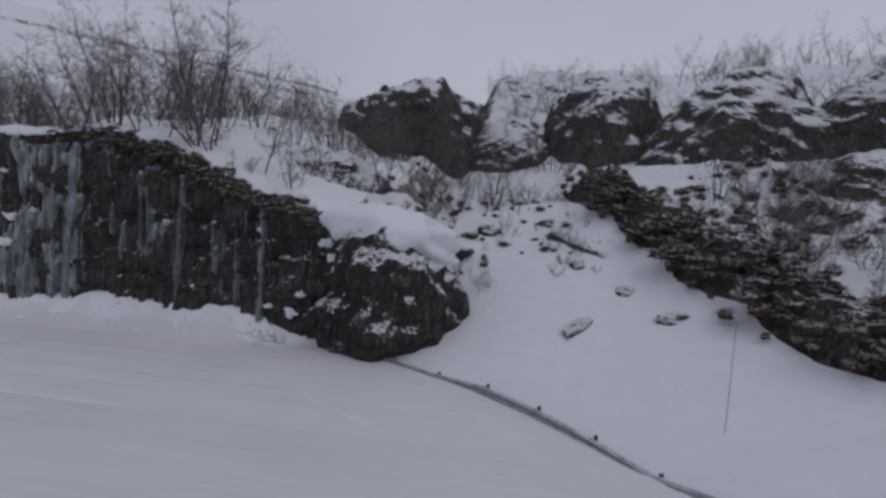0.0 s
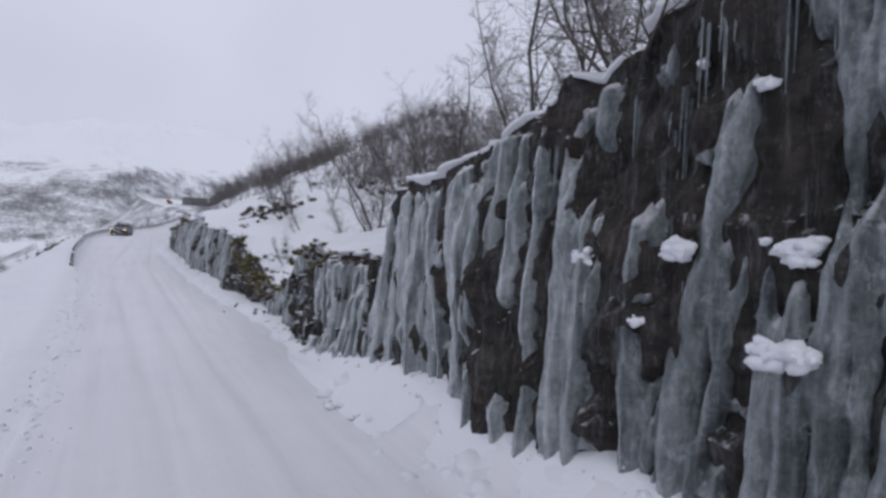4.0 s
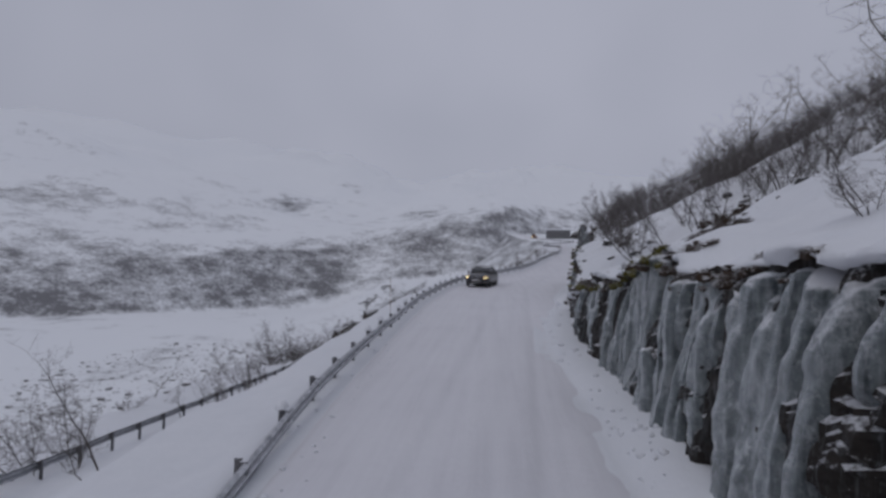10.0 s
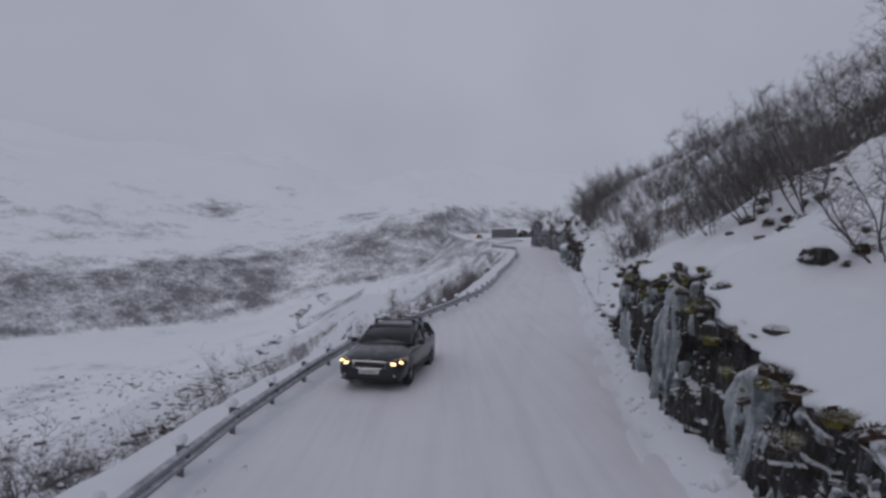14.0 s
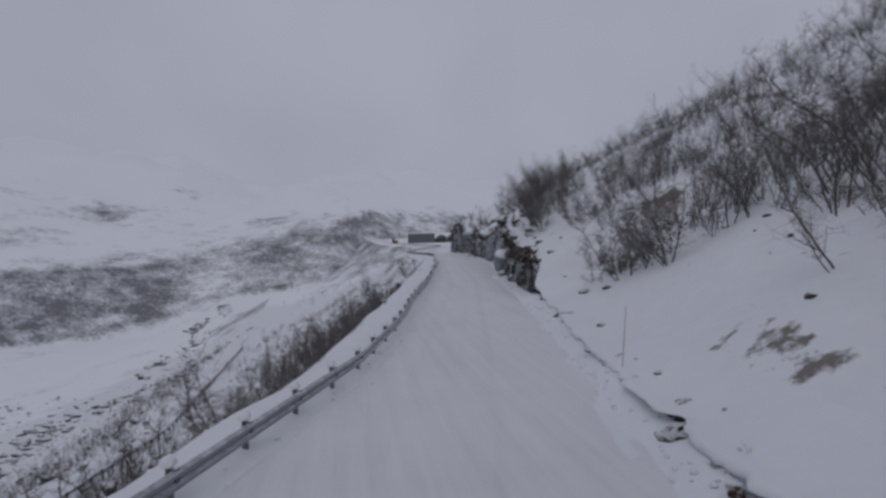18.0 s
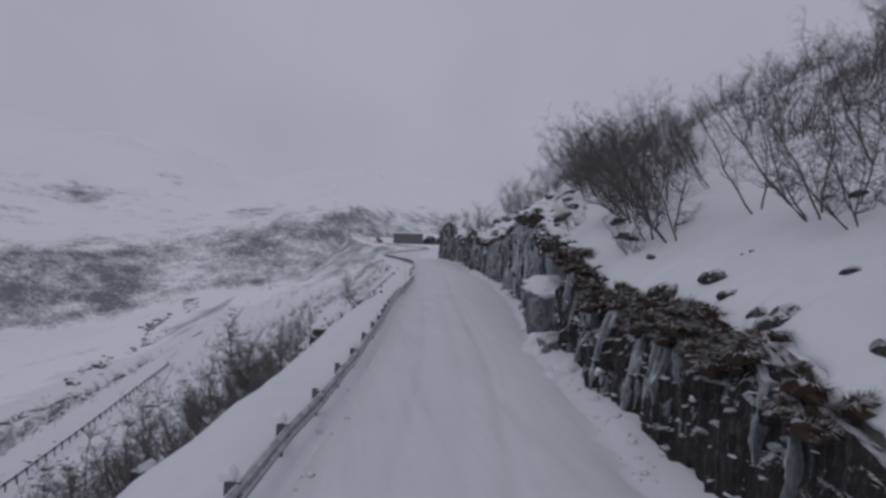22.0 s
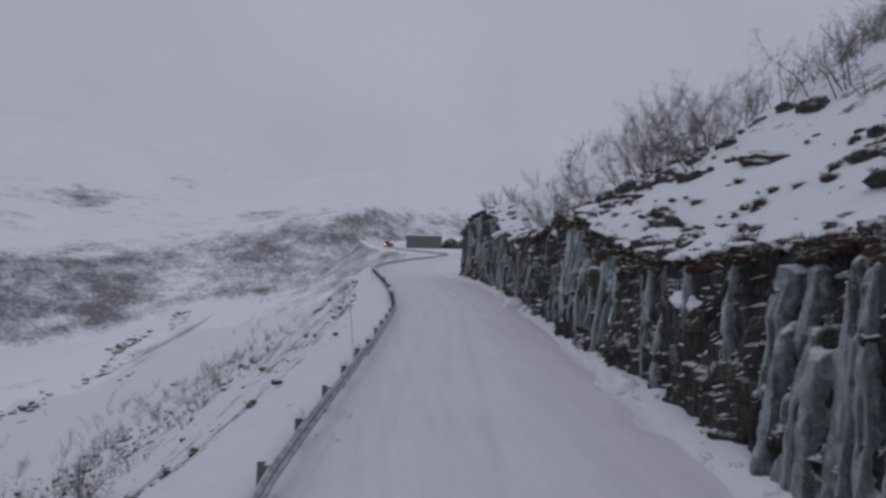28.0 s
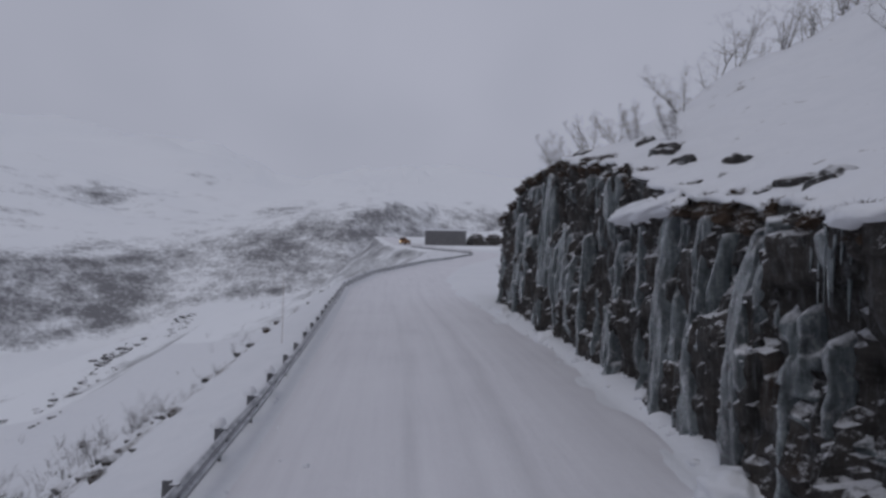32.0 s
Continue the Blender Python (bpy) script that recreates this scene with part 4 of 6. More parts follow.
for _ in range(44):
    x, y = rng.uniform(29, 58), rng.uniform(-18, 9)
    plant("birch_tree", rng.choice(BIRCH), x, y, rng.uniform(0.6, 1.0), "bare birch among the crags above the hairpin", "birches above the hairpin")
thicket("birch_wood", BEHIND, "bare grey-brown birches spread over the upper snow slope", "trees")
thicket("birch_wood", back_wood(4, 60, 5, 34, 190, 0.7, 1.25), "bare grey-brown birch wood above the tall rock face", "trees")
thicket("birch_wood", back_wood(50, 112, 13, 40, 320, 0.5, 1.15), "bare grey-brown birch wood along the snowy crest", "trees")
thicket("birch_wood", back_wood(106, 152, 8, 60, 560, 0.5, 1.05), "dense bare birch scrub over the snowy hillside", "trees")
thicket("birch_wood", back_wood(150, 260, 15, 62, 320, 0.45, 1.0), "bare grey-brown birch wood along the snowy crest", "trees")
thicket("birch_wood", [(rng.uniform(30, 75), rng.uniform(-40, 10), rng.uniform(0.7, 1.25)) for _ in range(240)], "bare grey-brown birches on the crags above the hairpin", "trees")
# single trees close to the road
GNARLED = birch_meshes(150, 4.0, 5, 0.9, 1.0, 4)
plant("birch_tree", GNARLED, 21.7, 23.4, 1.25, "gnarled bare birch leaning out over the rock face", "birches on the slope", 0.4)
for x, y, k, sc in ((22.6, 17.0, 1, 1.2), (22.4, 12.7, 3, 1.5), (22.9, 24.9, 2, 1.0), (23.4, 33.4, 0, 1.1), (22.8, 27.2, 4, 0.9), (23.2, 30.2, 1, 1.0), (23.2, 10.6, 2, 0.9), (24.0, 20.0, 0, 1.15), (24.4, 14.6, 2, 1.1), (25.0, 37.0, 2, 1.0), (26.9, 66.5, 3, 0.8), (33.9, 142.1, 1, 0.95), (33.5, 139.0, 3, 1.2), (33.3, 139.8, 1, 0.9), (33.9, 141.0, 4, 0.8), (35.0, 137.5, 2, 0.75), (34.6, 144.5, 1, 0.8), (34.0, 134.5, 3, 1.0), (36.0, 147.0, 0, 0.8), (32.4, 139.3, 3, 0.5), (36.7, 128.9, 1, 0.9), (23.4, 83.4, 3, 1.35), (23.2, 51.0, 3, 1.0), (23.6, 50.4, 4, 0.75), (21.6, 44.1, 3, 0.55), (25.9, 96.7, 3, 1.1), (25.0, 97.4, 3, 0.7), (26.6, 95.2, 3, 1.2), (27.5, 99.0, 1, 0.9), (38.5, 156.5, 3, 1.3), (39.5, 155.0, 1, 1.1), (40.5, 158.0, 3, 1.2), (37.7, 153.5, 3, 1.0), (41.5, 156.0, 1, 1.1), (41.6, 160.5, 3, 1.3), (41.0, 159.6, 1, 1.1), (42.2, 162.0, 0, 1.0), (44.6, 163.5, 2, 0.9), (39.8, 157.8, 4, 0.8), (46.0, 196.0, 3, 1.1), (47.5, 194.0, 1, 1.0), (45.5, 192.0, 3, 0.9), (48.0, 198.5, 2, 0.9), (50.1, 207.7, 3, 0.9), (50.8, 206.5, 1, 0.9), (50.6, 204.3, 3, 1.0), (45.0, 224.0, 3, 0.6), (45.6, 221.0, 3, 0.5), (44.8, 228.0, 3, 0.7), (46.0, 230.5, 1, 0.6), (47.0, 226.0, 3, 0.6), (45.2, 217.5, 3, 0.45), (48.5, 223.0, 1, 0.6), (44.0, 202.8, 3, 0.7), (43.3, 204.7, 3, 0.75), (43.0, 205.6, 3, 0.65), (42.5, 200.9, 3, 0.85), (43.6, 200.0, 3, 0.8)):
    plant("birch_tree", BIRCH[k], x, y, sc, "bare many-stemmed mountain birch close above the rock edge", "birches on the slope")
for k in range(16):
    y = 13 + 1.6 * k
    plant("birch_tree", BIRCH[(0, 2, 0, 1)[k % 4]], 23.2 + 2.2 * (k % 3), y, rng.uniform(1.1, 1.45), "tall bare birch above the rock face", "birches on the slope")
for x, y, sc in ((23.7, 86.8, 0.6), (21.9, 62.8, 0.55), (31.6, 123.3, 1.3), (32.4, 121.8, 1.2), (30.6, 123.6, 1.0), (-0.9, 72.3, 1.3), (-2.9, 69.1, 1.1), (-4.7, 83.3, 1.0), (-5.2, 113.4, 2.2), (-7.1, 112.3, 2.4), (-5.1, 106.2, 1.7), (-6.0, 110.0, 2.0), (30.6, 207.6, 0.7), (22.2, 225.4, 1.0)):
    plant("shrub", rng.choice(SHRUB), x, y, sc, "bare brown mountain shrub standing alone in the snow", "shrubs on the slope")
plant("birch_tree", BIRCH[4], 22.8, 49.5, 0.85, "crooked bare birch leaning over the ice wall", "birches on the slope", 0.2)
plant("birch_tree", BIRCH[4], 23.1, 47.1, 0.7, "crooked bare birch leaning over the ice wall", "birches on the slope", -0.3)
LEANING = birch_meshes(153, 6.2, 1, 0.35, 0.1, 6)
plant("birch_tree", LEANING, 23.6, 50.7, 1.0, "single tall crooked birch leaning out towards the road", "birches on the slope", -0.1)
plant("birch_tree", GNARLED, 28.6, 50.4, 1.2, "gnarled many-stemmed birch spreading low over the snow", "birches on the slope", 0.3)
plant("birch_tree", GNARLED, 23.8, 85.2, 0.75, "low many-stemmed birch bush in deep snow", "birches on the slope", 0.6)
for x, y, k, sc in ((23.7, 89.2, 3, 0.75), (24.8, 83.7, 4, 0.7), (26.9, 86.1, 1, 0.8), (28.2, 84.4, 3, 0.85), (31.5, 86.8, 1, 0.9), (29.6, 88.0, 4, 0.8), (26.8, 97.2, 3, 1.0)):
    plant("birch_tree", BIRCH[k], x, y, sc, "bare leaning mountain birch in deep snow", "birches on the slope", 0.0)
plant("birch_tree", BIRCH[1], 30.9, 56.6, 1.1, "bare birch on the snow slope", "birches on the slope", 0.0)
plant("shrub", SHRUB[1], 31.0, 121.6, 1.5, "wide bare shrub bent down by snow", "shrubs on the slope", 0.9)
for x, y, sc in ((8.0, 104.5, 0.9), (9.2, 107.0, 0.95), (7.2, 106.0, 0.8), (6.0, 108.0, 0.9), (10.5, 108.5, 0.8), (5.0, 110.0, 0.9), (8.6, 110.5, 0.8)):
    plant("birch_tree", rng.choice(BIRCH), x, y, sc, "bare birch standing below the guard rail", "birches below the road")
plant("birch_tree", BIRCH[1], 25.6, 80.5, 0.9, "bare birch on the snow slope", "birches on the slope", 0.5)
# below the road to the west
for _ in range(26):
    y = rng.uniform(62, 118)
    x = float(lower_x(y)) + rng.uniform(1.5, 8)
    plant("birch_tree", rng.choice(BIRCH), x, y, rng.uniform(0.5, 0.95), "bare birch beside the lower road", "birches below the road")
for _ in range(170):
    y = rng.uniform(108, 205)
    x = float(road_left(y)) - rng.uniform(3.0, 16) if y < 165 else float(road_left(y)) - rng.uniform(8, 20)
    if y > 165 and x > road_left(y) - 13:
        continue
    plant("shrub", rng.choice(SHRUB), x, y, rng.uniform(0.7, 1.5), "bare brown shrub on the slope below the road", "shrubs below the road")
spots = []
for _ in range(520):
    y = rng.uniform(106, 235)
    x = float(road_left(y)) - rng.uniform(9, 34) if rng.random() < 0.55 else float(lower_x(y)) - rng.uniform(2, 18)
    if not (y > 165 and x > road_left(y) - 14):
        spots.append((x, y, rng.uniform(0.35, 0.8)))
for _ in range(60):
    y = rng.uniform(230, 420)
    spots.append((float(road_left(y)) - rng.uniform(12, 60), y, rng.uniform(0.4, 0.9)))
for _ in range(150):
    y = rng.uniform(203, 285)
    spots.append((float(road_left(y)) - rng.uniform(15, 40), y, rng.uniform(0.35, 0.75)))
for _ in range(330):
    y = rng.uniform(60, 250)
    x = float(lower_x(y)) - 1.5 - rng.random() ** 1.4 * 26
    spots.append((x, y, rng.uniform(0.3, 0.75)))
thicket("scrub", spots, "dark bare scrub on the slope below the road", "shrubs")
spots = [(rng.uniform(33, 46), rng.uniform(7, 20), rng.uniform(0.35, 0.8)) for _ in range(70)]
spots += [(rng.uniform(36, 44), rng.uniform(-13, 8), rng.uniform(0.2, 0.5)) for _ in range(60)]
spots += [(rng.uniform(24, 36), rng.uniform(-20, -9.5), rng.uniform(0.25, 0.6)) for _ in range(70)]
spots += [(rng.uniform(24, 33), rng.uniform(-4, 7), rng.uniform(0.12, 0.35)) for _ in range(40)]
thicket("scrub", spots, "thin bare birch scrub among the crags above the hairpin", "shrubs")


# ---------------------------------------------------------------- ice
def icicle(parent, seed, y, v0, v1, width, r):
    """An icicle that hangs before a rock face from v0 down to v1 of its height and tapers to a tip."""
    y0, y1 = WALLS[seed]
    n, sides = 10, 6
    vs = np.linspace(v0, v1, n)
    yy = y + (v0 - vs) * r.uniform(-0.05, 0.05)
    xs, zs = cliff_point(yy, vs, seed, y0, y1)
    zs = np.linspace(zs[0], zs[-1], n)
    xs = np.full(n, xs[0]) + np.linspace(0.03, -0.03, n)
    t = np.linspace(0, 1, n)[:, None]
    a = 2 * math.pi * np.arange(sides)[None, :] / sides
    rad = (width * (1 - t) ** 0.75 + 0.004) * (1 + 0.2 * np.sin(3 * a + y * 9) + 0.1 * np.sin(30 * t + y))
    verts = np.stack([xs[:, None] + np.cos(a) * rad * 0.9, yy[:, None] + np.sin(a) * rad, zs[:, None] + 0 * rad], 2).reshape(-1, 3)
    faces = [(k * sides + m, k * sides + (m + 1) % sides, (k + 1) * sides + (m + 1) % sides, (k + 1) * sides + m) for k in range(n - 1) for m in range(sides)]
    faces += [tuple(range(sides)), tuple(range((n - 1) * sides, n * sides))[::-1]]
    return mesh_object("icicle", verts, faces, ICE, parent)


def ice_sheet(parent, seed, y0, y1, cover, mat=ICE, w0=0.05, w1=0.15, columns=()):
    """A skin of ice over a rock face, of rounded runs side by side that swell, merge and end in tips; it sinks behind the rock where there is none."""
    a, b = WALLS[seed]
    yy, vv = np.arange(y0, y1 + 0.01, 0.05), np.linspace(-0.03, 1.0, 76)
    yg, vg = np.meshgrid(yy, vv, indexing="ij")
    x, z = cliff_point(yg, vg, seed, a, b)
    soft = x.copy()
    for axis, wide in ((0, 2), (1, 5)):
        q = np.pad(soft, [(wide, wide) if k == axis else (0, 0) for k in (0, 1)], mode="edge")
        soft = np.min([np.take(q, np.arange(k, k + soft.shape[axis]), axis) for k in range(2 * wide + 1)], 0)
    for axis, wide in ((0, 4), (1, 16)):
        q = np.pad(soft, [(wide, wide) if k == axis else (0, 0) for k in (0, 1)], mode="edge")
        soft = sum(np.take(q, np.arange(k, k + soft.shape[axis]), axis) for k in range(2 * wide + 1)) / (2 * wide + 1)
    th = np.full(x.shape, -0.12)
    r = random.Random(seed * 97 + int(y0 * 10))
    runs = []
    for _ in range(int((y1 - y0) * (2.0 + 7.0 * np.clip(cover + 0.75, 0, 0.7)))):
        yc, w = r.uniform(y0, y1), w0 * 0.9 + (min(w1 * 1.5, 0.23) - w0 * 0.9) * r.random() ** 1.5
        top = r.uniform(0.94, 1.03) if r.random() < 0.8 else r.uniform(0.45, 0.9)
        low = -0.05 if r.random() < 0.6 else top - r.uniform(0.2, 0.75) * (top + 0.05)
        crowd = float(fbm(np.array([yc * 0.45]), np.array([0.0]), 2, seed + 40)[0]) + r.gauss(0, 0.25)
        if crowd > -0.22 - 0.3 * (cover + 0.2):
            runs.append((yc, yc, w, top, low, 2))
    for ya, yb, w, top, low in columns:
        if w < 0.12:
            runs.append((ya, yb, w, top, low, 4))
            continue
        runs.append((ya, yb, w * 0.72, top, low, 4))
        for k in range(4):
            off, drop = w * (0.55 * k - 0.82 + r.uniform(-0.2, 0.2)), r.random() ** 2 * 0.35 * (top - low)
            runs.append((ya + off, yb + off * r.uniform(0.7, 1.5), w * r.uniform(0.24, 0.46), top - drop, low if r.random() < 0.6 else low + r.uniform(0.1, 0.4) * (top - low), 4))
    for ya, yb, w, top, low, form in runs:
        cols = np.where((yy > min(ya, yb) - 3.0 * w - 0.2) & (yy < max(ya, yb) + 3.0 * w + 0.2))[0]
        if not len(cols):
            continue
        k = slice(cols[0], cols[-1] + 1)
        t = np.clip((top - vg[k]) / (top - low), -0.2, 1.2)
        high = t * (top - low)
        wide = (0.8 if form == 4 else 1) * w * (0.85 + 0.15 * smooth(0, 0.3, t)) * (1 + (0.42 if form == 4 else 0.5) * fbm(high * 7 + ya * 7, t * 0, 4, seed + 8))
        wide = wide * ((1 + 0.5 * smooth(0.80, 1.0, t)) if low < 0 else np.clip(1.02 - t, 0.02, 1) ** 0.6)
        d = (yg[k] - ya - (yb - ya) * t - (0.5 * w + 0.02) * fbm(high * 3.0, t * 0 + ya * 3, 3, seed + 9)) / wide
        side = np.sqrt(np.clip(1 - np.abs(d) ** (2.4 if form == 4 else 2), 0, 1)) * (1 + 0.16 * fbm(d * 2.4 + ya, high * 1.2, 2, seed + 12))
        run = wide * (0.9 if form == 4 else r.uniform(0.6, 1.0)) * (side - np.clip(np.abs(d) - 1, 0, 3))
        run = np.where((t < 0) | (t > 1), -0.3, run * smooth(0.0, 0.08, t))
        h = np.clip(0.5 + (run - th[k]) / 0.05, 0, 1)
        th[k] = th[k] * (1 - h) + run * h
    th = th + (0.03 * fbm(yg * 8.0, z * 0.4, 2, seed + 31) + 0.055 * fbm(yg * 8.0, z * 0.8, 2, seed + 37) + 0.075 * fbm(yg * 2.4, z * 2.0, 3, seed + 34) + 0.022 * fbm(yg * 6.0, z * 4.5, 3, seed + 36)) * (th > -0.06)
    th = th - (0.14 if cover > -0.4 else 0.30) * smooth(0.10, 0.42, fbm(yg * 0.55, z * 0.42, 3, seed + 41) - 0.25 * cover - 0.12)
    edge = smooth(y0, y0 + 0.5, yg) * (1 - smooth(y1 - 0.5, y1, yg))
    th = th * edge - 0.2 * (1 - edge) - 0.25 * smooth(0.93, 1.0, vg)
    xs = soft + 0.05 - np.where(th > 0, th, 4 * th)
    keep = (th > -0.06).ravel()
    faces = [f[::-1] for f in grid_faces(*xs.shape) if keep[f[0]] or keep[f[1]] or keep[f[2]] or keep[f[3]]]
    return mesh_object("ice_sheet", np.stack([xs, yg, z], 2).reshape(-1, 3), faces, mat, parent)


def ice_fall(seed, y0, y1, hanging, w0, w1, cover, label, mat=ICE, columns=()):
    r = random.Random(seed * 31 + int(y0))
    ob = thing("frozen_waterfall", label, "ice", "ice on the rock faces")
    ice_sheet(ob, seed, y0, y1, cover, mat, w0, w1, columns)
    made = 0
    while made < hanging:
        y, v = r.uniform(y0, y1), r.uniform(0.80, 0.99) if r.random() < 0.6 else r.uniform(0.35, 0.8)
        for _ in range(r.randint(3, 8)):
            made += 1
            y += r.uniform(0.05, 0.16)
            icicle(ob, seed, min(y, y1), v, max(v - r.uniform(0.05, 0.26), 0.02), r.uniform(0.015, 0.05), r)
    return ob


def evenly(y0, y1, gap, wide, seed, reach=0.65):
    """Broad columns at uneven steps along a face: y at top and foot, half width, top and foot as parts of its height."""
    r = random.Random(seed)
    out, y = [], y0
    while y < y1:
        w, top = wide * r.uniform(0.4, 1.5), r.uniform(0.93, 1.0) if r.random() < 0.6 else r.uniform(0.45, 0.9)
        out.append((y, y + r.uniform(-0.2, 0.2), w, top, -0.05 if r.random() < reach else top - r.uniform(0.4, 0.8) * top))
        y += w + gap * (0.15 + 1.9 * r.random() ** 2)
    return out


STREAKS = ((16.4, 16.3, 0.07, 0.9, 0.1), (15.6, 15.5, 0.05, 0.95, 0.1), (15.1, 15.1, 0.06, 0.8, -0.05), (14.1, 14.0, 0.05, 0.9, 0.2), (12.6, 12.6, 0.06, 0.9, -0.05), (10.9, 10.8, 0.05, 0.95, 0.1), (9.2, 9.2, 0.06, 0.9, -0.05))
TALL = ((20.35, 21.5, 0.20, 1.0, -0.05), (19.1, 19.7, 0.19, 1.0, 0.12), (18.55, 18.5, 0.15, 1.0, 0.48), (17.3, 17.2, 0.17, 0.88, -0.05), (20.0, 20.4, 0.16, 0.46, -0.05), (19.9, 19.7, 0.5, 1.0, 0.86), (18.0, 18.0, 0.08, 0.95, 0.3), (21.9, 21.9, 0.13, 0.62, -0.05), (20.9, 20.7, 0.10, 0.6, 0.3))
ROW = ((28.9, 28.9, 0.30, 1.0, -0.05), (28.0, 27.9, 0.27, 1.0, -0.05), (27.2, 27.1, 0.26, 1.0, -0.05), (26.2, 26.1, 0.34, 1.0, -0.05), (25.5, 25.5, 0.12, 0.9, 0.3), (24.4, 24.4, 0.12, 0.8, 0.2), (23.2, 23.15, 0.24, 0.92, -0.05), (22.6, 22.6, 0.09, 0.85, 0.4), (29.6, 29.6, 0.22, 1.0, -0.05), (30.3, 30.3, 0.2, 1.0, -0.05))
HOLLOW = ((57.6, 57.6, 0.30, 1.0, -0.05), (56.6, 56.7, 0.24, 1.0, -0.05), (55.9, 55.8, 0.10, 0.9, 0.3), (54.95, 55.0, 0.27, 1.0, 0.2), (54.3, 54.5, 0.2, 1.0, -0.05), (53.7, 53.8, 0.24, 1.0, 0.5), (52.9, 52.8, 0.22, 0.98, -0.05), (52.3, 52.3, 0.26, 1.0, -0.05), (51.6, 51.6, 0.24, 1.0, -0.05), (55.5, 55.5, 0.16, 0.5, -0.05))
CURTAIN = [(61.3, 61.35, 0.42, 0.97, -0.05), (60.15, 60.1, 0.42, 1.0, -0.05), (60.8, 60.8, 0.3, 0.8, -0.05), (58.9, 58.9, 0.10, 0.9, 0.4), (62.6, 62.6, 0.3, 0.95, -0.05)] + evenly(63.3, 73.5, 0.45, 0.2, 5, 0.75)

ice_fall(11, 6.5, 18.0, 60, 0.012, 0.045, -0.80, "thin grey icicles and runnels on dark wet rock", ICE, STREAKS)
ice_fall(11, 16.5, 22.4, 90, 0.02, 0.06, -0.15, "two pale ice pillars and a web of ice on dark rock", WHITE_ICE, TALL)
ice_fall(11, 22.2, 31.0, 60, 0.025, 0.08, -0.25, "row of thick pale ice columns down a rock face", WHITE_ICE, ROW)
ice_fall(12, 30.5, 43.0, 40, 0.05, 0.14, -0.25, "low curtain of grey ice under a mossy edge", WHITE_ICE, evenly(31, 42.5, 0.6, 0.17, 4))
ice_fall(13, 47.6, 51.5, 30, 0.05, 0.14, -0.25, "dense curtain of blue-grey ice columns on a road cutting", ICE, evenly(48, 51.3, 0.5, 0.22, 3, 0.8))
ice_fall(13, 51.0, 58.3, 40, 0.03, 0.09, -0.36, "broad pale ice columns beside a dark wet hollow in the rock", ICE, HOLLOW)
ice_fall(13, 58.3, 74.0, 54, 0.04, 0.12, -0.36, "dense curtain of blue-grey ice columns on a road cutting", WHITE_ICE, CURTAIN)
ice_fall(14, 82.0, 101.0, 80, 0.03, 0.10, -0.46, "narrow ice columns below a mossy rock edge", WHITE_ICE, evenly(83, 100.5, 0.5, 0.15, 6, 0.75))
ice_fall(15, 129.5, 151.0, 90, 0.025, 0.09, -0.42, "broken ice and icicles on a rock ledge", ICE, evenly(130, 150.5, 1.2, 0.16, 7))
ice_fall(16, 151.0, 165.0, 70, 0.035, 0.11, -0.36, "sheets of grey ice down a high rock cutting", ICE, evenly(151.5, 164.5, 0.9, 0.2, 8))
ice_fall(16, 164.0, 180.0, 60, 0.04, 0.12, -0.36, "sheets of grey ice down a high rock cutting", ICE, evenly(164.5, 179.5, 0.9, 0.2, 9))
ice_fall(17, 180.0, 194.0, 70, 0.025, 0.085, -0.42, "long thin icicles on a tall layered rock face", ICE, evenly(180.5, 193.5, 1.5, 0.17, 10))
ice_fall(17, 193.0, 203.0, 80, 0.012, 0.045, -0.80, "thin threads of ice on a nearly black rock face", ICE, evenly(194, 202.5, 1.3, 0.13, 11))
ice_fall(17, 202.0, 235.0, 120, 0.03, 0.12, -0.55, "long icicles and grey ice columns on a tall layered rock face", ICE, evenly(202.5, 234.5, 1.7, 0.18, 12))


def ice_block(x, y, z, s, label, seed):
    me = rock_mesh("ice_block", seed, ICE, 4, (0.9, 1.1, 1.35) if s > 0.8 and x > 22 else (0.8, 1.2, 0.85), 0.0)
    me.polygons.foreach_set("use_smooth", [True] * len(me.polygons))
    ob = new("ice_block", me)
    ob.matrix_world = Matrix.LocRotScale((x, y, z), Euler((0, 0, seed)), (s, s, s))
    return tagged(ob, label, "ice", "ice on the rock faces")


for x, y, z, s, k in ((31.8, 144.3, 3.9, 0.94, 1), (30.8, 141.2, 2.8, 0.6, 2), (41.6, 201.5, 7.8, 0.7, 3), (38.2, 173.0, 5.6, 0.8, 11), (41.3, 203.0, 7.0, 0.5, 13)):
    ice_block(x, y, z, s, "rounded pale blue-green ice bulge with snow on top", k)


# y, height over the road, width and height of the snow on each shelf
SHELVES = ((214.2, 4.65, 3.8, 0.9, 1), (205.0, 3.7, 0.8, 1.0, 2), (196.0, 4.4, 0.9, 0.6, 3), (188.6, 3.6, 1.3, 0.8, 4), (182.2, 2.6, 0.9, 0.8, 5), (156.6, 4.3, 0.9, 0.5, 6), (212.6, 4.2, 0.9, 0.6, 7), (138.6, 1.9, 0.7, 0.5, 8), (200.6, 3.4, 0.7, 0.5, 9), (160.4, 3.2, 0.6, 0.4, 10))
cap_mesh = rock_mesh("snow_drift", 97, SNOW, 4, (1, 1.2, 0.6), 0.0)
cap_mesh.polygons.foreach_set("use_smooth", [True] * len(cap_mesh.polygons))
cap = new("snow_drift", cap_mesh)
cap.matrix_world = Matrix.LocRotScale((31.8, 144.25, 4.72), Euler((0.1, -0.05, 0.2)), (0.9, 1.0, 0.72))
tagged(cap, "smooth white snow lying on top of the ice bulge", "snow")

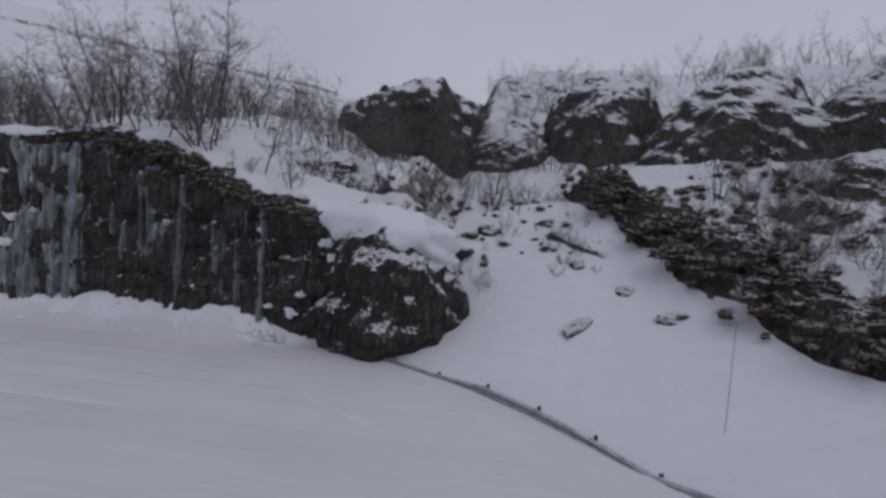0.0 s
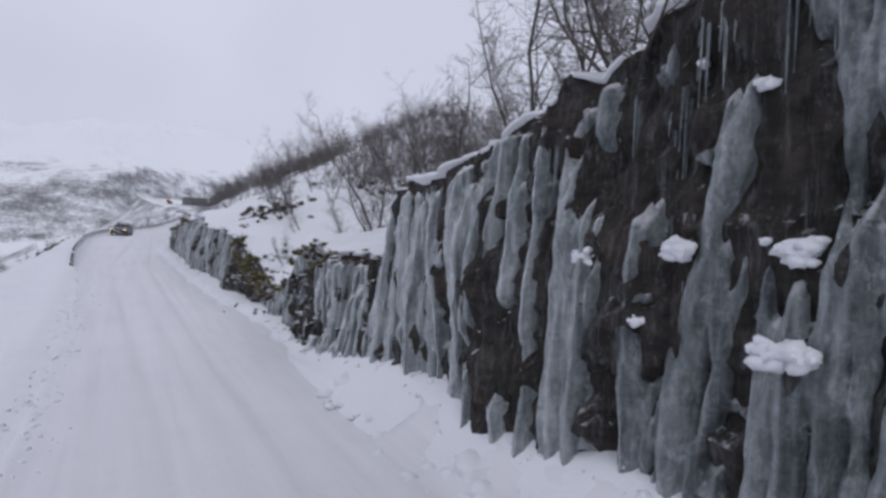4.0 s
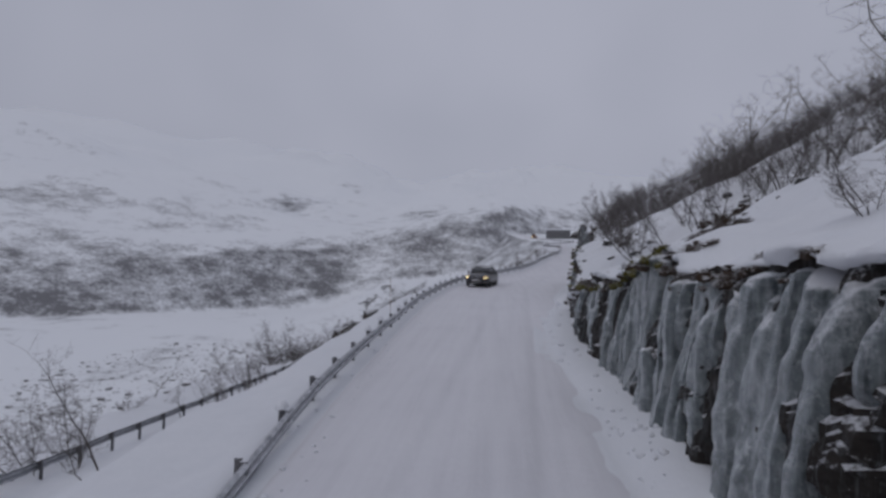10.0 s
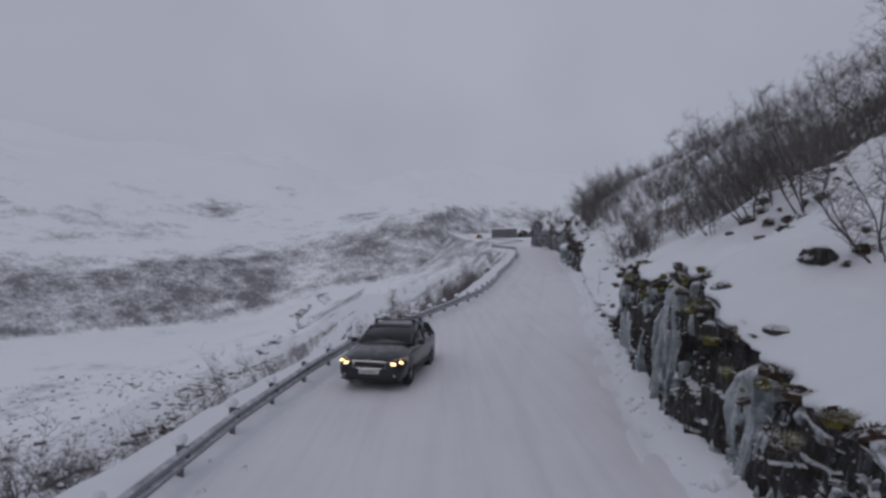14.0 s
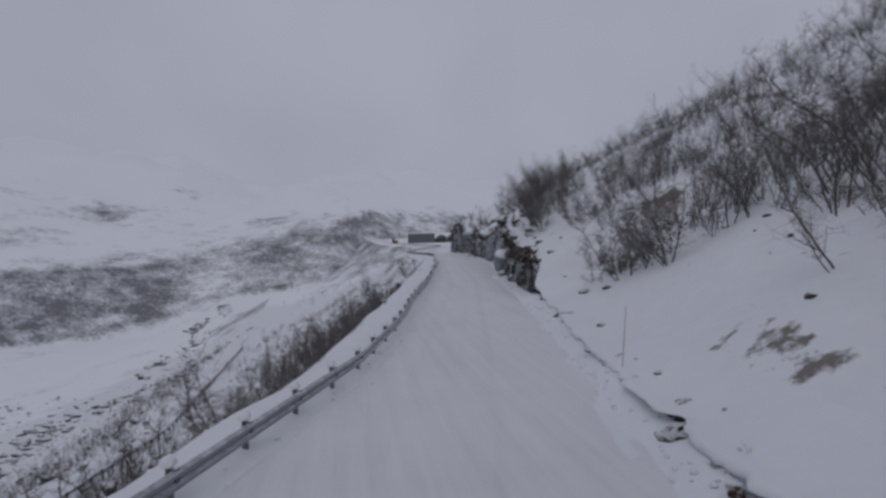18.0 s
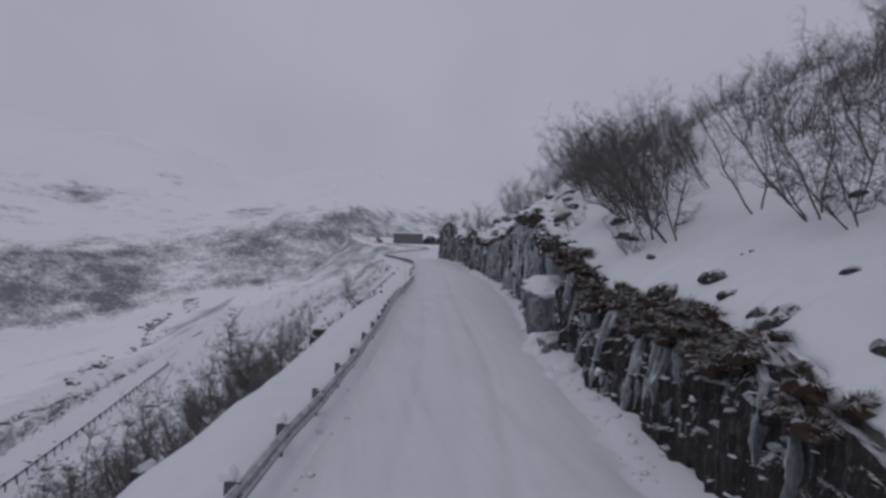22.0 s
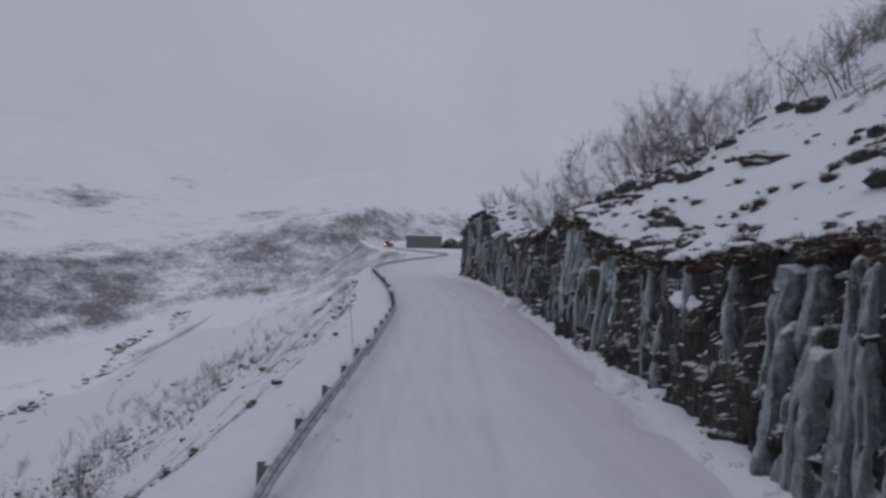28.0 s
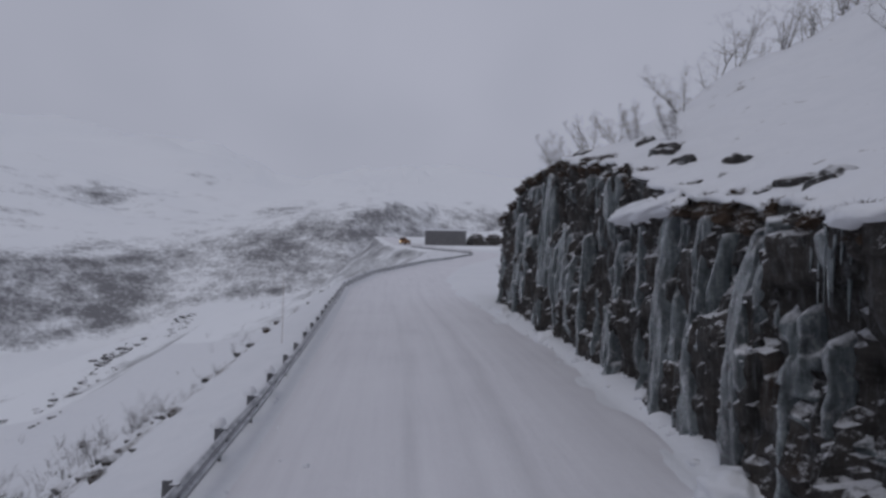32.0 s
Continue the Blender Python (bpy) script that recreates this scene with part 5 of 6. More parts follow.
shelf_mesh = rock_mesh("snow_drift", 131, SNOW, 4, (1, 1, 0.8), 0.0)
shelf_mesh.polygons.foreach_set("use_smooth", [True] * len(shelf_mesh.polygons))
for y, h, wide, tall, k in SHELVES:
    shelf = new("snow_drift", shelf_mesh)
    wall = [q for q in WALLS if WALLS[q][0] + 1 <= y <= WALLS[q][1] - 1][0]
    sx, _ = cliff_point(np.array([y]), np.array([min(h / float(face_h(y)), 0.95)]), wall, *WALLS[wall])
    shelf.matrix_world = Matrix.LocRotScale((float(sx[0]) + 0.16, y, float(road_z(y)) + h), Euler((0.15 * math.sin(3.0 * k), -0.3, 0.2 * math.sin(5.0 * k))), (0.10 * wide + 0.26, wide * 0.6, tall * 0.42))
    tagged(shelf, "smooth white snow caught on a shelf of the rock face", "snow", "snow on the rock shelves")

heap_meshes = [rock_mesh("snow_mound", 90 + k, SNOW, 4, (1, 1.2, 0.8), 0.0) for k in range(4)]
for me in heap_meshes:
    me.polygons.foreach_set("use_smooth", [True] * len(me.polygons))
for k, (x, y, s) in enumerate(((19.9, 82.6, 0.75), (19.7, 80.6, 0.6), (20.3, 84.8, 0.55), (19.9, 86.6, 0.4), (20.6, 88.4, 0.35), (19.3, 76.6, 0.45), (20.1, 12.4, 0.55), (20.0, 16.2, 0.5), (20.1, 20.4, 0.55), (20.1, 24.6, 0.6), (20.0, 27.4, 0.5), (19.9, 30.2, 0.5), (30.5, 141.6, 0.6), (30.0, 138.6, 0.45), (36.9, 168.2, 0.5), (38.6, 184.4, 0.45), (40.6, 202.0, 0.55), (41.6, 209.0, 0.45), (42.6, 222.0, 0.45), (42.5, 230.0, 0.5))):
    heap = new("snow_mound", heap_meshes[k % 4])
    heap.matrix_world = Matrix.LocRotScale((x, y, float(road_z(y)) + 0.25 * s), Euler((0, 0, k * 1.3)), (s, s, s))
    tagged(heap, "rounded mound of fallen snow at the foot of the rock", "snow", "snow heaps along the rock")


# ---------------------------------------------------------------- moss, heather, snow lumps
def tuft_mesh(name, seed, mat, blades=240):
    r = random.Random(seed)
    bm = bmesh.new()
    bmesh.ops.create_icosphere(bm, subdivisions=2, radius=0.33)
    for v in bm.verts:
        p = v.co.copy()
        v.co *= 1 + 0.8 * noise.noise(p * 5 + Vector((seed, 0, 0))) + 0.6 * noise.noise(p * 13 + Vector((0, seed, 0)))
        v.co.z *= 0.8
    for _ in range(blades):
        a, q = r.uniform(0, 6.28), r.random() ** 0.5 * 0.42
        p = Vector((math.cos(a) * q, math.sin(a) * q, 0.26 * (1 - q)))
        out = Vector((math.cos(a) * q * 1.2 + r.gauss(0, 0.12), math.sin(a) * q * 1.2 + r.gauss(0, 0.12), r.uniform(-0.35, 0.4)))
        side = Vector((-math.sin(a), math.cos(a), r.uniform(-0.5, 0.5))) * 0.03
        bm.faces.new([bm.verts.new(c) for c in (p - side * 0.5, p + side * 0.5, p + out * 0.55)])
    me = bpy.data.meshes.new(name)
    bm.to_mesh(me)
    bm.free()
    me.materials.append(mat)
    return me


MOSSES = [tuft_mesh("moss_clump", k, MOSS) for k in range(3)]
HEATHS = [tuft_mesh("heather_clump", 10 + k, HEATH) for k in range(3)]


def tufts(name, meshes, spots, label, category):
    """Low growth too dense to count, joined into one mesh; each spot is x, y, z, size."""
    sources = []
    for me in meshes:
        v = np.empty(len(me.vertices) * 3)
        me.vertices.foreach_get("co", v)
        sources.append((v.reshape(-1, 3), [tuple(f.vertices) for f in me.polygons]))
    vs, fs, at = [], [], 0
    for x, y, z, size in spots:
        v, f = rng.choice(sources)
        m = np.array(Matrix.LocRotScale((x, y, z), Euler((rng.uniform(-0.3, 0.3), rng.uniform(-0.5, 0.1), rng.uniform(0, 6.28))), (size, size * 1.2, size)))
        vs.append(v @ m[:3, :3].T + m[:3, 3])
        fs += [tuple(i + at for i in q) for q in f]
        at += len(v)
    ob = mesh_object(name, np.concatenate(vs), fs, meshes[0].materials[0], None, False)
    return tagged(ob, label, category, kind="stuff")


def lip_spots(y0, y1, count, low=0.09, high=0.30):
    out = []
    for _ in range(count * 2):
        y, drop = rng.uniform(y0, y1), rng.random() ** 1.5
        out.append((float(face_x(y)) + 0.45 - 0.75 * drop ** 0.6 + rng.uniform(-0.1, 0.2), y, float(road_z(y) + face_h(y)) + 0.05 - 0.5 * drop, rng.uniform(low, high)))
    return out


tufts("moss", MOSSES, lip_spots(7, 13, 26), "yellow-green moss on the lip of the tall rock face", "moss")
tufts("moss", MOSSES, lip_spots(42.2, 48.2, 44, 0.12, 0.34), "yellow-green moss hanging over a dark rock step", "moss")
tufts("heather", HEATHS, lip_spots(41, 49, 40, 0.12, 0.36), "brown heather hanging over a dark rock step", "heather")
tufts("moss", MOSSES, lip_spots(34, 42, 22), "yellow-green moss along a low rock edge", "moss")
tufts("moss", MOSSES, lip_spots(65, 73, 18), "yellow-green moss on the edge of the ice wall", "moss")
tufts("moss", MOSSES, lip_spots(84, 99, 26), "yellow-green moss along the edge of a rock cutting", "moss")
tufts("heather", HEATHS, lip_spots(5, 19, 150, 0.15, 0.5), "dark brown heather hanging over the tall rock face", "heather")
tufts("heather", HEATHS, lip_spots(30, 48, 40), "brown heather along a low rock edge", "heather")
tufts("heather", HEATHS, lip_spots(60, 106, 70, 0.12, 0.40), "brown heather along the edge of a rock cutting", "heather")
tufts("heather", HEATHS, lip_spots(70, 82, 22), "dark heather on a broken rock edge", "heather")
tufts("heather", HEATHS, lip_spots(129.5, 156, 150, 0.14, 0.55), "red-brown heather on a broken rock ledge", "heather")
tufts("heather", HEATHS, lip_spots(156, 236, 260, 0.14, 0.55), "brown heather along the edge of a tall rock face", "heather")


def scatter(name, spots, mat, label, seed, size):
    """Many small lumps joined into one mesh."""
    r = random.Random(seed)
    bm = bmesh.new()
    bmesh.ops.create_icosphere(bm, subdivisions=1, radius=1)
    bv = np.array([v.co[:] for v in bm.verts])
    bf = [tuple(v.index for v in f.verts) for f in bm.faces]
    bm.free()
    verts, faces = [], []
    for x, y, z in spots:
        s = r.uniform(*size) * (0.3 + 1.1 * r.random() ** 2)
        q = bv * np.array([s * r.uniform(0.7, 1.4), s * r.uniform(0.7, 1.4), s * r.uniform(0.5, 0.9)]) * (1 + 0.35 * np.array([[r.uniform(-1, 1)] for _ in bv]))
        faces += [tuple(len(verts) + i for i in f) for f in bf]
        verts += [tuple(v + (x, y, z)) for v in q]
    return tagged(mesh_object(name, verts, faces, mat), label, "snow", kind="stuff")


spots = []
for _ in range(1500):
    y = rng.uniform(8, 236)
    x = float(road_right(y)) + abs(rng.gauss(0.15, 0.4))
    spots.append((x, y, float(land(x, y)) + 0.02))
scatter("snow_lumps", spots, SNOW, "lumps of ploughed snow along the foot of the rock", 3, (0.03, 0.09))
spots = []
for _ in range(1500):
    y = rng.uniform(20, 215) if rng.random() < 0.6 else rng.uniform(20, 60)
    x = float(road_left(y)) + rng.gauss(0.25, 0.35)
    spots.append((x, y, float(road_z(y)) + 0.05))
scatter("snow_lumps", spots, SNOW, "lumps of ploughed snow along the guard rail", 5, (0.02, 0.055))
spots = []
for _ in range(900):
    y = rng.uniform(8, 31)
    x = 20.0 - abs(rng.gauss(0, 0.45))
    spots.append((x, y, float(road_z(y)) + 0.1 + 0.35 * max(0, 1 - (20.0 - x)) * rng.random()))
scatter("snow_lumps", spots, SNOW, "heap of fallen snow and ice at the foot of the tall rock face", 6, (0.05, 0.17))
spots = []
for _ in range(2600):
    y = rng.uniform(60, 300)
    x = float(lower_x(y)) - rng.uniform(3, 120)
    spots.append((x, y, float(land(x, y))))
scatter("scree", spots, ROCK_DRY, "dark stones scattered over the snow of the valley side", 7, (0.15, 0.7))
spots = []
for _ in range(900):
    y = rng.uniform(110, 520)
    x = float(stream_x(y)) + rng.gauss(0, 2.2) + 3 * math.sin(y * 0.07)
    spots.append((x, y, float(land(x, y))))
scatter("scree", spots, ROCK_DRY, "dark stones along the stream bed in the valley", 17, (0.35, 1.3))
spots = []
for _ in range(600):
    y = rng.uniform(150, 330)
    x = float(road_left(y)) - rng.uniform(2, 40)
    spots.append((x, y, float(land(x, y))))
scatter("scree", spots, ROCK_DRY, "small dark stones in the snow below the guard rail", 8, (0.08, 0.34))

spots = []
for _ in range(420):
    t = rng.random()
    x, y = 35.0 - 20.5 * t + rng.gauss(0, 0.5), -4.6 - 5.2 * t + rng.gauss(0, 0.75)
    spots.append((x, y, ground_z(x, y) + rng.uniform(0.2, 1.3), rng.uniform(0.25, 0.8)))
for _ in range(70):
    x, y = rng.uniform(25, 37), rng.uniform(-3.5, 6.5)
    spots.append((x, y, ground_z(x, y), rng.uniform(0.2, 0.7)))
for _ in range(110):
    x, y = rng.uniform(22, 34), rng.uniform(-18, -9)
    spots.append((x, y, ground_z(x, y), rng.uniform(0.25, 0.9)))
tufts("heather", HEATHS, spots, "dark brown heather in the snow gully above the hairpin", "heather")

spots = []
for x, y, spread, count, size in ((23.0, 52.6, 0.9, 26, 0.45), (22.4, 54.4, 0.9, 26, 0.4), (24.4, 53.6, 0.8, 16, 0.4), (22.0, 50.2, 0.6, 12, 0.3), (28.6, 50.4, 0.7, 14, 0.4), (21.0, 43.3, 0.9, 40, 0.22), (20.9, 45.0, 0.7, 26, 0.2), (26.6, 95.6, 0.8, 16, 0.35), (23.6, 88.9, 0.5, 10, 0.3), (28.2, 84.4, 0.5, 10, 0.3)):
    for _ in range(count):
        gx, gy = x + rng.gauss(0, spread), y + rng.gauss(0, spread * 1.2)
        spots.append((gx, gy, ground_z(gx, gy) + 0.05, size * rng.uniform(0.4, 1.3)))
for _ in range(150):
    t = rng.random()
    gy = 64.5 + 21 * t
    gx = 20.3 + 9.8 * t ** 1.25 + rng.gauss(0, 0.35)
    spots.append((gx, gy, ground_z(gx, gy) + 0.04, rng.uniform(0.12, 0.5)))
tufts("heather", HEATHS, spots, "dark heather and twigs showing through the snow under birches", "heather")

spots = []
for _ in range(260):
    gy = rng.uniform(172, 207)
    gx = float(face_x(gy)) + 0.9 + 8.5 * rng.random() ** 1.4
    spots.append((gx, gy, ground_z(gx, gy) + 0.03, rng.uniform(0.12, 0.55) ** 1.2))
tufts("heather", HEATHS, spots, "dark heather breaking the snow above the tall rock face", "heather")

# stones and heather that show in drifts through the snow below the guard rail
verge = random.Random(12)
stones, growth = [], []
while len(stones) + len(growth) < 1500:
    y = verge.uniform(75, 235)
    x = float(lower_x(y)) + 3 + (float(road_left(y)) - 2.2 - float(lower_x(y)) - 3) * verge.random()
    if float(fbm(np.array([x * 0.16]), np.array([y * 0.07]), 3, 91)[0]) + verge.gauss(0, 0.12) < 0.12:
        continue
    if verge.random() < 0.5:
        stones.append((x, y, ground_z(x, y)))
    else:
        growth.append((x, y, ground_z(x, y) + 0.02, verge.uniform(0.10, 0.42)))
scatter("scree", stones, ROCK_DRY, "dark stones showing through the snow below the guard rail", 9, (0.10, 0.40))
tufts("heather", HEATHS, growth, "brown heather showing through the snow below the guard rail", "heather")


# ---------------------------------------------------------------- snow caught on ledges of the rock faces
def ledge_snow(seed, count, size, label, fixed=()):
    """Clumps of snow, each of several soft lumps, that cling to steps of a rock face."""
    r = random.Random(seed * 7)
    y0, y1 = WALLS[seed]
    bm = bmesh.new()
    bmesh.ops.create_icosphere(bm, subdivisions=2, radius=1)
    bv = np.array([v.co[:] for v in bm.verts])
    bf = [tuple(v.index for v in f.verts) for f in bm.faces]
    bm.free()
    verts, faces, at = [], [], 0
    spots = [(y, (z - float(road_z(y)) + 0.1) / (float(face_h(y)) + 0.1), s) for y, z, s in fixed]
    spots += [(r.uniform(y0 + 1, y1 - 1), r.random() ** 0.8, r.uniform(*size) * (0.35 + 0.65 * r.random())) for _ in range(count)]
    for y, v, s in spots:
        s *= 0.62
        x, z = cliff_point(np.array([y]), np.array([min(max(v, 0.02), 0.97)]), seed, y0, y1)
        flat = s < 0.09
        for _ in range(34 if s > 0.19 else r.randint(6, 10)):
            q = s * (r.uniform(0.16, 0.36) if s > 0.19 else r.uniform(0.25, 0.5))
            off = np.array([r.uniform(-0.1, 0.35) * s, r.gauss(0, 0.75 if flat else 0.36) * s, r.gauss(0, 0.10 if flat else 0.2) * s])
            k = bv * np.array([q * 0.9, q * (1.5 if flat else 1.1), q * (0.4 if flat else 0.75)])
            k = k * (1 + 0.75 * fbm(bv[:, 0] * 2.3 + at, bv[:, 1] * 2.3 + bv[:, 2] * 1.9, 3, seed))[:, None]
            verts.append(k + off + (x[0] - (0.16 if s > 0.24 else 0.05), y, z[0]))
            faces += [tuple(at + i for i in f) for f in bf]
            at += len(bv)
    ob = mesh_object("ledge_snow", np.concatenate(verts), faces, SNOW)
    return tagged(ob, label, "snow", kind="stuff")


ledge_snow(11, 26, (0.05, 0.12), "soft clumps of snow on the steps of the tall rock face", ((22.9, -2.2, 0.36), (21.2, -2.1, 0.42), (20.8, -0.9, 0.25), (21.3, 0.2, 0.25), (21.7, -3.0, 0.28), (19.9, -2.1, 0.42), (19.9, -3.1, 0.5), (21.0, -3.7, 0.25), (20.4, -0.3, 0.25), (9.4, -1.8, 0.32), (11.9, -4.2, 0.2), (8.9, -4.8, 0.3), (7.9, -4.9, 0.45), (7.6, -4.2, 0.35), (6.7, -2.1, 0.5), (6.4, -2.7, 0.4)))
ledge_snow(12, 40, (0.05, 0.15), "soft clumps of snow on a low rock step")
ledge_snow(13, 30, (0.05, 0.14), "soft clumps of snow between the ice columns")
ledge_snow(14, 70, (0.06, 0.18), "soft clumps of snow on a rock cutting")
ledge_snow(15, 50, (0.08, 0.28), "soft clumps of snow on a broken rock ledge")
ledge_snow(16, 70, (0.08, 0.26), "soft clumps of snow on a high rock cutting")
ledge_snow(17, 120, (0.06, 0.22), "soft clumps of snow on a tall layered rock face")

# the leaning birches above the ice bulge
plant("birch_tree", GNARLED, 34.9, 143.8, 1.35, "gnarled many-stemmed birch leaning out from the snow slope", "birches on the slope", 0.3)
plant("birch_tree", GNARLED, 35.4, 142.6, 1.1, "gnarled many-stemmed birch leaning out from the snow slope", "birches on the slope", -0.5)
plant("birch_tree", GNARLED, 39.3, 157.2, 1.25, "gnarled many-stemmed birch leaning out from the snow slope", "birches on the slope", 0.1)
for x, y, k, sc in ((38.0, 150.2, 3, 1.1), (39.2, 149.7, 1, 0.95), (37.2, 148.3, 3, 1.0), (38.8, 147.4, 3, 1.1), (40.4, 151.6, 2, 0.7), (40.0, 148.4, 4, 0.85), (41.6, 153.4, 2, 0.7), (37.0, 145.4, 1, 0.85)):
    plant("birch_tree", BIRCH[k], x, y, sc, "bare many-stemmed mountain birch on the snow slope", "birches on the slope")
plant("shrub", SHRUB[1], 33.9, 146.9, 0.75, "bare brown mountain shrub standing alone in the snow", "shrubs on the slope", 0.2)


# ---------------------------------------------------------------- guard rails and marker poles
PROFILE = [(0.00, -0.155), (0.02, -0.155), (0.075, -0.105), (0.075, -0.055), (0.015, -0.02), (0.015, 0.02), (0.075, 0.055), (0.075, 0.105), (0.02, 0.155), (0.00, 0.155)]


def beam(parent, a, b, out):
    """A W-shaped steel beam from a to b, its ridges to the side of out."""
    verts, faces, n = [], [], len(PROFILE)
    for p in (a, b):
        verts += [p + out * d + Vector((0, 0, h)) for d, h in PROFILE]
        verts += [p + out * (d - 0.006) + Vector((0, 0, h)) for d, h in PROFILE]
    m = 2 * n
    for k in range(n - 1):
        faces += [(k, k + 1, m + k + 1, m + k), (n + k + 1, n + k, m + n + k, m + n + k + 1)]
    for k in (0, n - 1):
        faces.append((k, n + k, m + n + k, m + k))
    return mesh_object("beam", verts, faces, STEEL, parent, False)


def box(name, parent, material, size, m, bevel=0.006):
    bm = bmesh.new()
    bmesh.ops.create_cube(bm, size=1)
    bmesh.ops.scale(bm, vec=size, verts=bm.verts)
    if bevel:
        bmesh.ops.bevel(bm, geom=bm.edges, offset=bevel, segments=1, affect="EDGES")
    ob = part(name, bm, material, parent)
    ob.matrix_local = m
    return ob


def post_mesh():
    bm = bmesh.new()
    for size, at in (((0.10, 0.006, 1.1), (0, 0, 0)), ((0.006, 0.055, 1.1), (-0.05, 0.025, 0)), ((0.006, 0.055, 1.1), (0.05, 0.025, 0)), ((0.12, 0.09, 0.30), (0.10, 0, 0.36))):
        made = bmesh.ops.create_cube(bm, size=1)["verts"]
        bmesh.ops.scale(bm, vec=size, verts=made)
        bmesh.ops.translate(bm, vec=at, verts=made)
    me = bpy.data.meshes.new("post")
    bm.to_mesh(me)
    bm.free()
    me.materials.append(POST)
    return me


POST_MESH = post_mesh()


def cap_mesh():
    bm = bmesh.new()
    bmesh.ops.create_icosphere(bm, subdivisions=2, radius=1)
    for v in bm.verts:
        v.co = Vector((v.co.x * 0.13, v.co.y * 0.16, max(v.co.z, -0.1) * 0.16)) * (1 + 0.2 * noise.noise(v.co * 2))
    me = bpy.data.meshes.new("snow_cap")
    bm.to_mesh(me)
    bm.free()
    me.materials.append(SNOW)
    return me


CAP_MESH = cap_mesh()


def guard_rail(label, points, side, top=0.55, caps=False):
    """A steel guard rail along points, a post every 2 m; side: +1 if the road lies to the right of its run."""
    ob = thing("guard_rail", label, "guard rail", "guard rails")
    pts = [Vector(p) for p in points]
    run = [0.0]
    for a, b in zip(pts, pts[1:]):
        run.append(run[-1] + (b - a).length)
    spots = np.arange(0, run[-1], 2.0)
    at = [Vector([float(np.interp(s, run, [p[k] for p in pts])) for k in range(3)]) for s in spots]
    r = random.Random(len(at))
    at = [p + Vector((r.gauss(0, 0.012), r.gauss(0, 0.012), r.gauss(0, 0.02))) for p in at]
    for k, p in enumerate(at):
        d = (at[min(k + 1, len(at) - 1)] - at[max(k - 1, 0)]).normalized()
        out = Vector((d.y, -d.x, 0)).normalized() * side
        post = new("post", POST_MESH)
        post.parent = ob
        post.matrix_world = Matrix.Translation(p + Vector((0, 0, top - 0.50)) - out * 0.12) @ Matrix.Rotation(math.atan2(out.y, out.x), 4, "Z")
        if caps and r.random() < 0.75:
            c = new("snow_cap", CAP_MESH)
            c.parent = ob
            c.matrix_world = Matrix.Translation(p + Vector((0, 0, top + 0.06)) - out * 0.12)
        if k:
            beam(ob, at[k - 1] + Vector((0, 0, top - 0.155)), p + Vector((0, 0, top - 0.155)), out)
    return ob


def verge(y, off=-0.15):
    return (float(road_left(y)) + off, y, float(road_z(y)))


guard_rail("long grey steel guard rail dusted with snow at the valley edge", [(*verge(y)[:2], verge(y)[2] - 0.45 * max(0, 1 - (y - 58) / 7)) for y in np.arange(59.5, 301, 1.0)], 1, 0.56, True)
guard_rail("grey steel guard rail half buried in ploughed snow", [verge(y) for y in np.arange(300, 372, 2.0)], 1, 0.5)
arc = [(2 + 18.75 * math.cos(a), 12 + 18.75 * math.sin(a)) for a in np.radians(np.arange(-75, -14, 2.0))]
guard_rail("low grey guard rail deep in snow round the hairpin", [(x, y, float(bend_z(x)) + 0.10 * math.sin(0.9 * x) + 0.08 * math.sin(2.3 * y)) for x, y in arc], -1, 0.17)
guard_rail("grey steel guard rail of the lower road below", [(float(lower_x(y)) + 2.2, y, float(lower_z(y))) for y in np.arange(40, 240, 1.5)], -1, 0.75)


def marker_pole(x, y, height, lx=0.0, ly=0.0, z=None):
    base = Vector((x, y, (ground_z(x, y) if z is None else z) - 0.1))
    verts, faces = [], []
    pts = [base + Vector((lx * t, ly * t, height * t)) for t in (0, 0.35, 0.7, 1.0)]
    tube(verts, faces, pts, [0.011, 0.010, 0.009, 0.007], 7)
    return tagged(mesh_object("marker_pole", verts, faces, POLE), "thin brown snow marker pole stuck in the verge", "marker pole", "snow marker poles")


for x, y, h, lx, ly in ((12.6, 31.0, 2.6, -0.9, 0.3), (23.2, 0.9, 2.6, 0, 0), (13.6, -5.6, 2.8, 0.1, 0), (25.35, 111.2, 1.7, 0.25, 0.1), (28.2, 161.6, 3.0, -0.05, 0), (31.78, 186.9, 2.4, -0.22, 0), (33.4, 202.6, 2.3, -0.35, 0), (11.6, 76.0, 2.0, -0.05, 0), (32.6, 222.0, 2.6, 0, 0)):
    marker_pole(x, y, h, lx, ly)

# ---------------------------------------------------------------- far building and the vehicle beside it
CONCRETE = dusted("weathered_concrete", (0.13, 0.13, 0.135), (0.24, 0.24, 0.25), 0.9, 0, 0.6, 0.7, 1.0)
shed = thing("avalanche_gallery", "long grey concrete avalanche gallery across the road far ahead", "building")
shed.matrix_world = pose(55.2, 392, 21.6, 0, 0, -6)
box("wall", shed, CONCRETE, (14, 0.6, 6.6), pose(0, 0, 3.0), 0.05)
box("wall", shed, CONCRETE, (0.6, 30, 6.6), pose(-6.9, 15.3, 3.0), 0.05)
box("wall", shed, CONCRETE, (0.6, 30, 6.6), pose(6.9, 15.3, 3.0), 0.05)
box("roof", shed, SNOW, (14.8, 31, 0.6), pose(0, 15, 6.55), 0.15)
for k in range(13):
    box("pillar", shed, CONCRETE, (0.45, 0.5, 6.2), pose(-6.6 + 1.1 * k, -0.5, 3.0), 0.04)
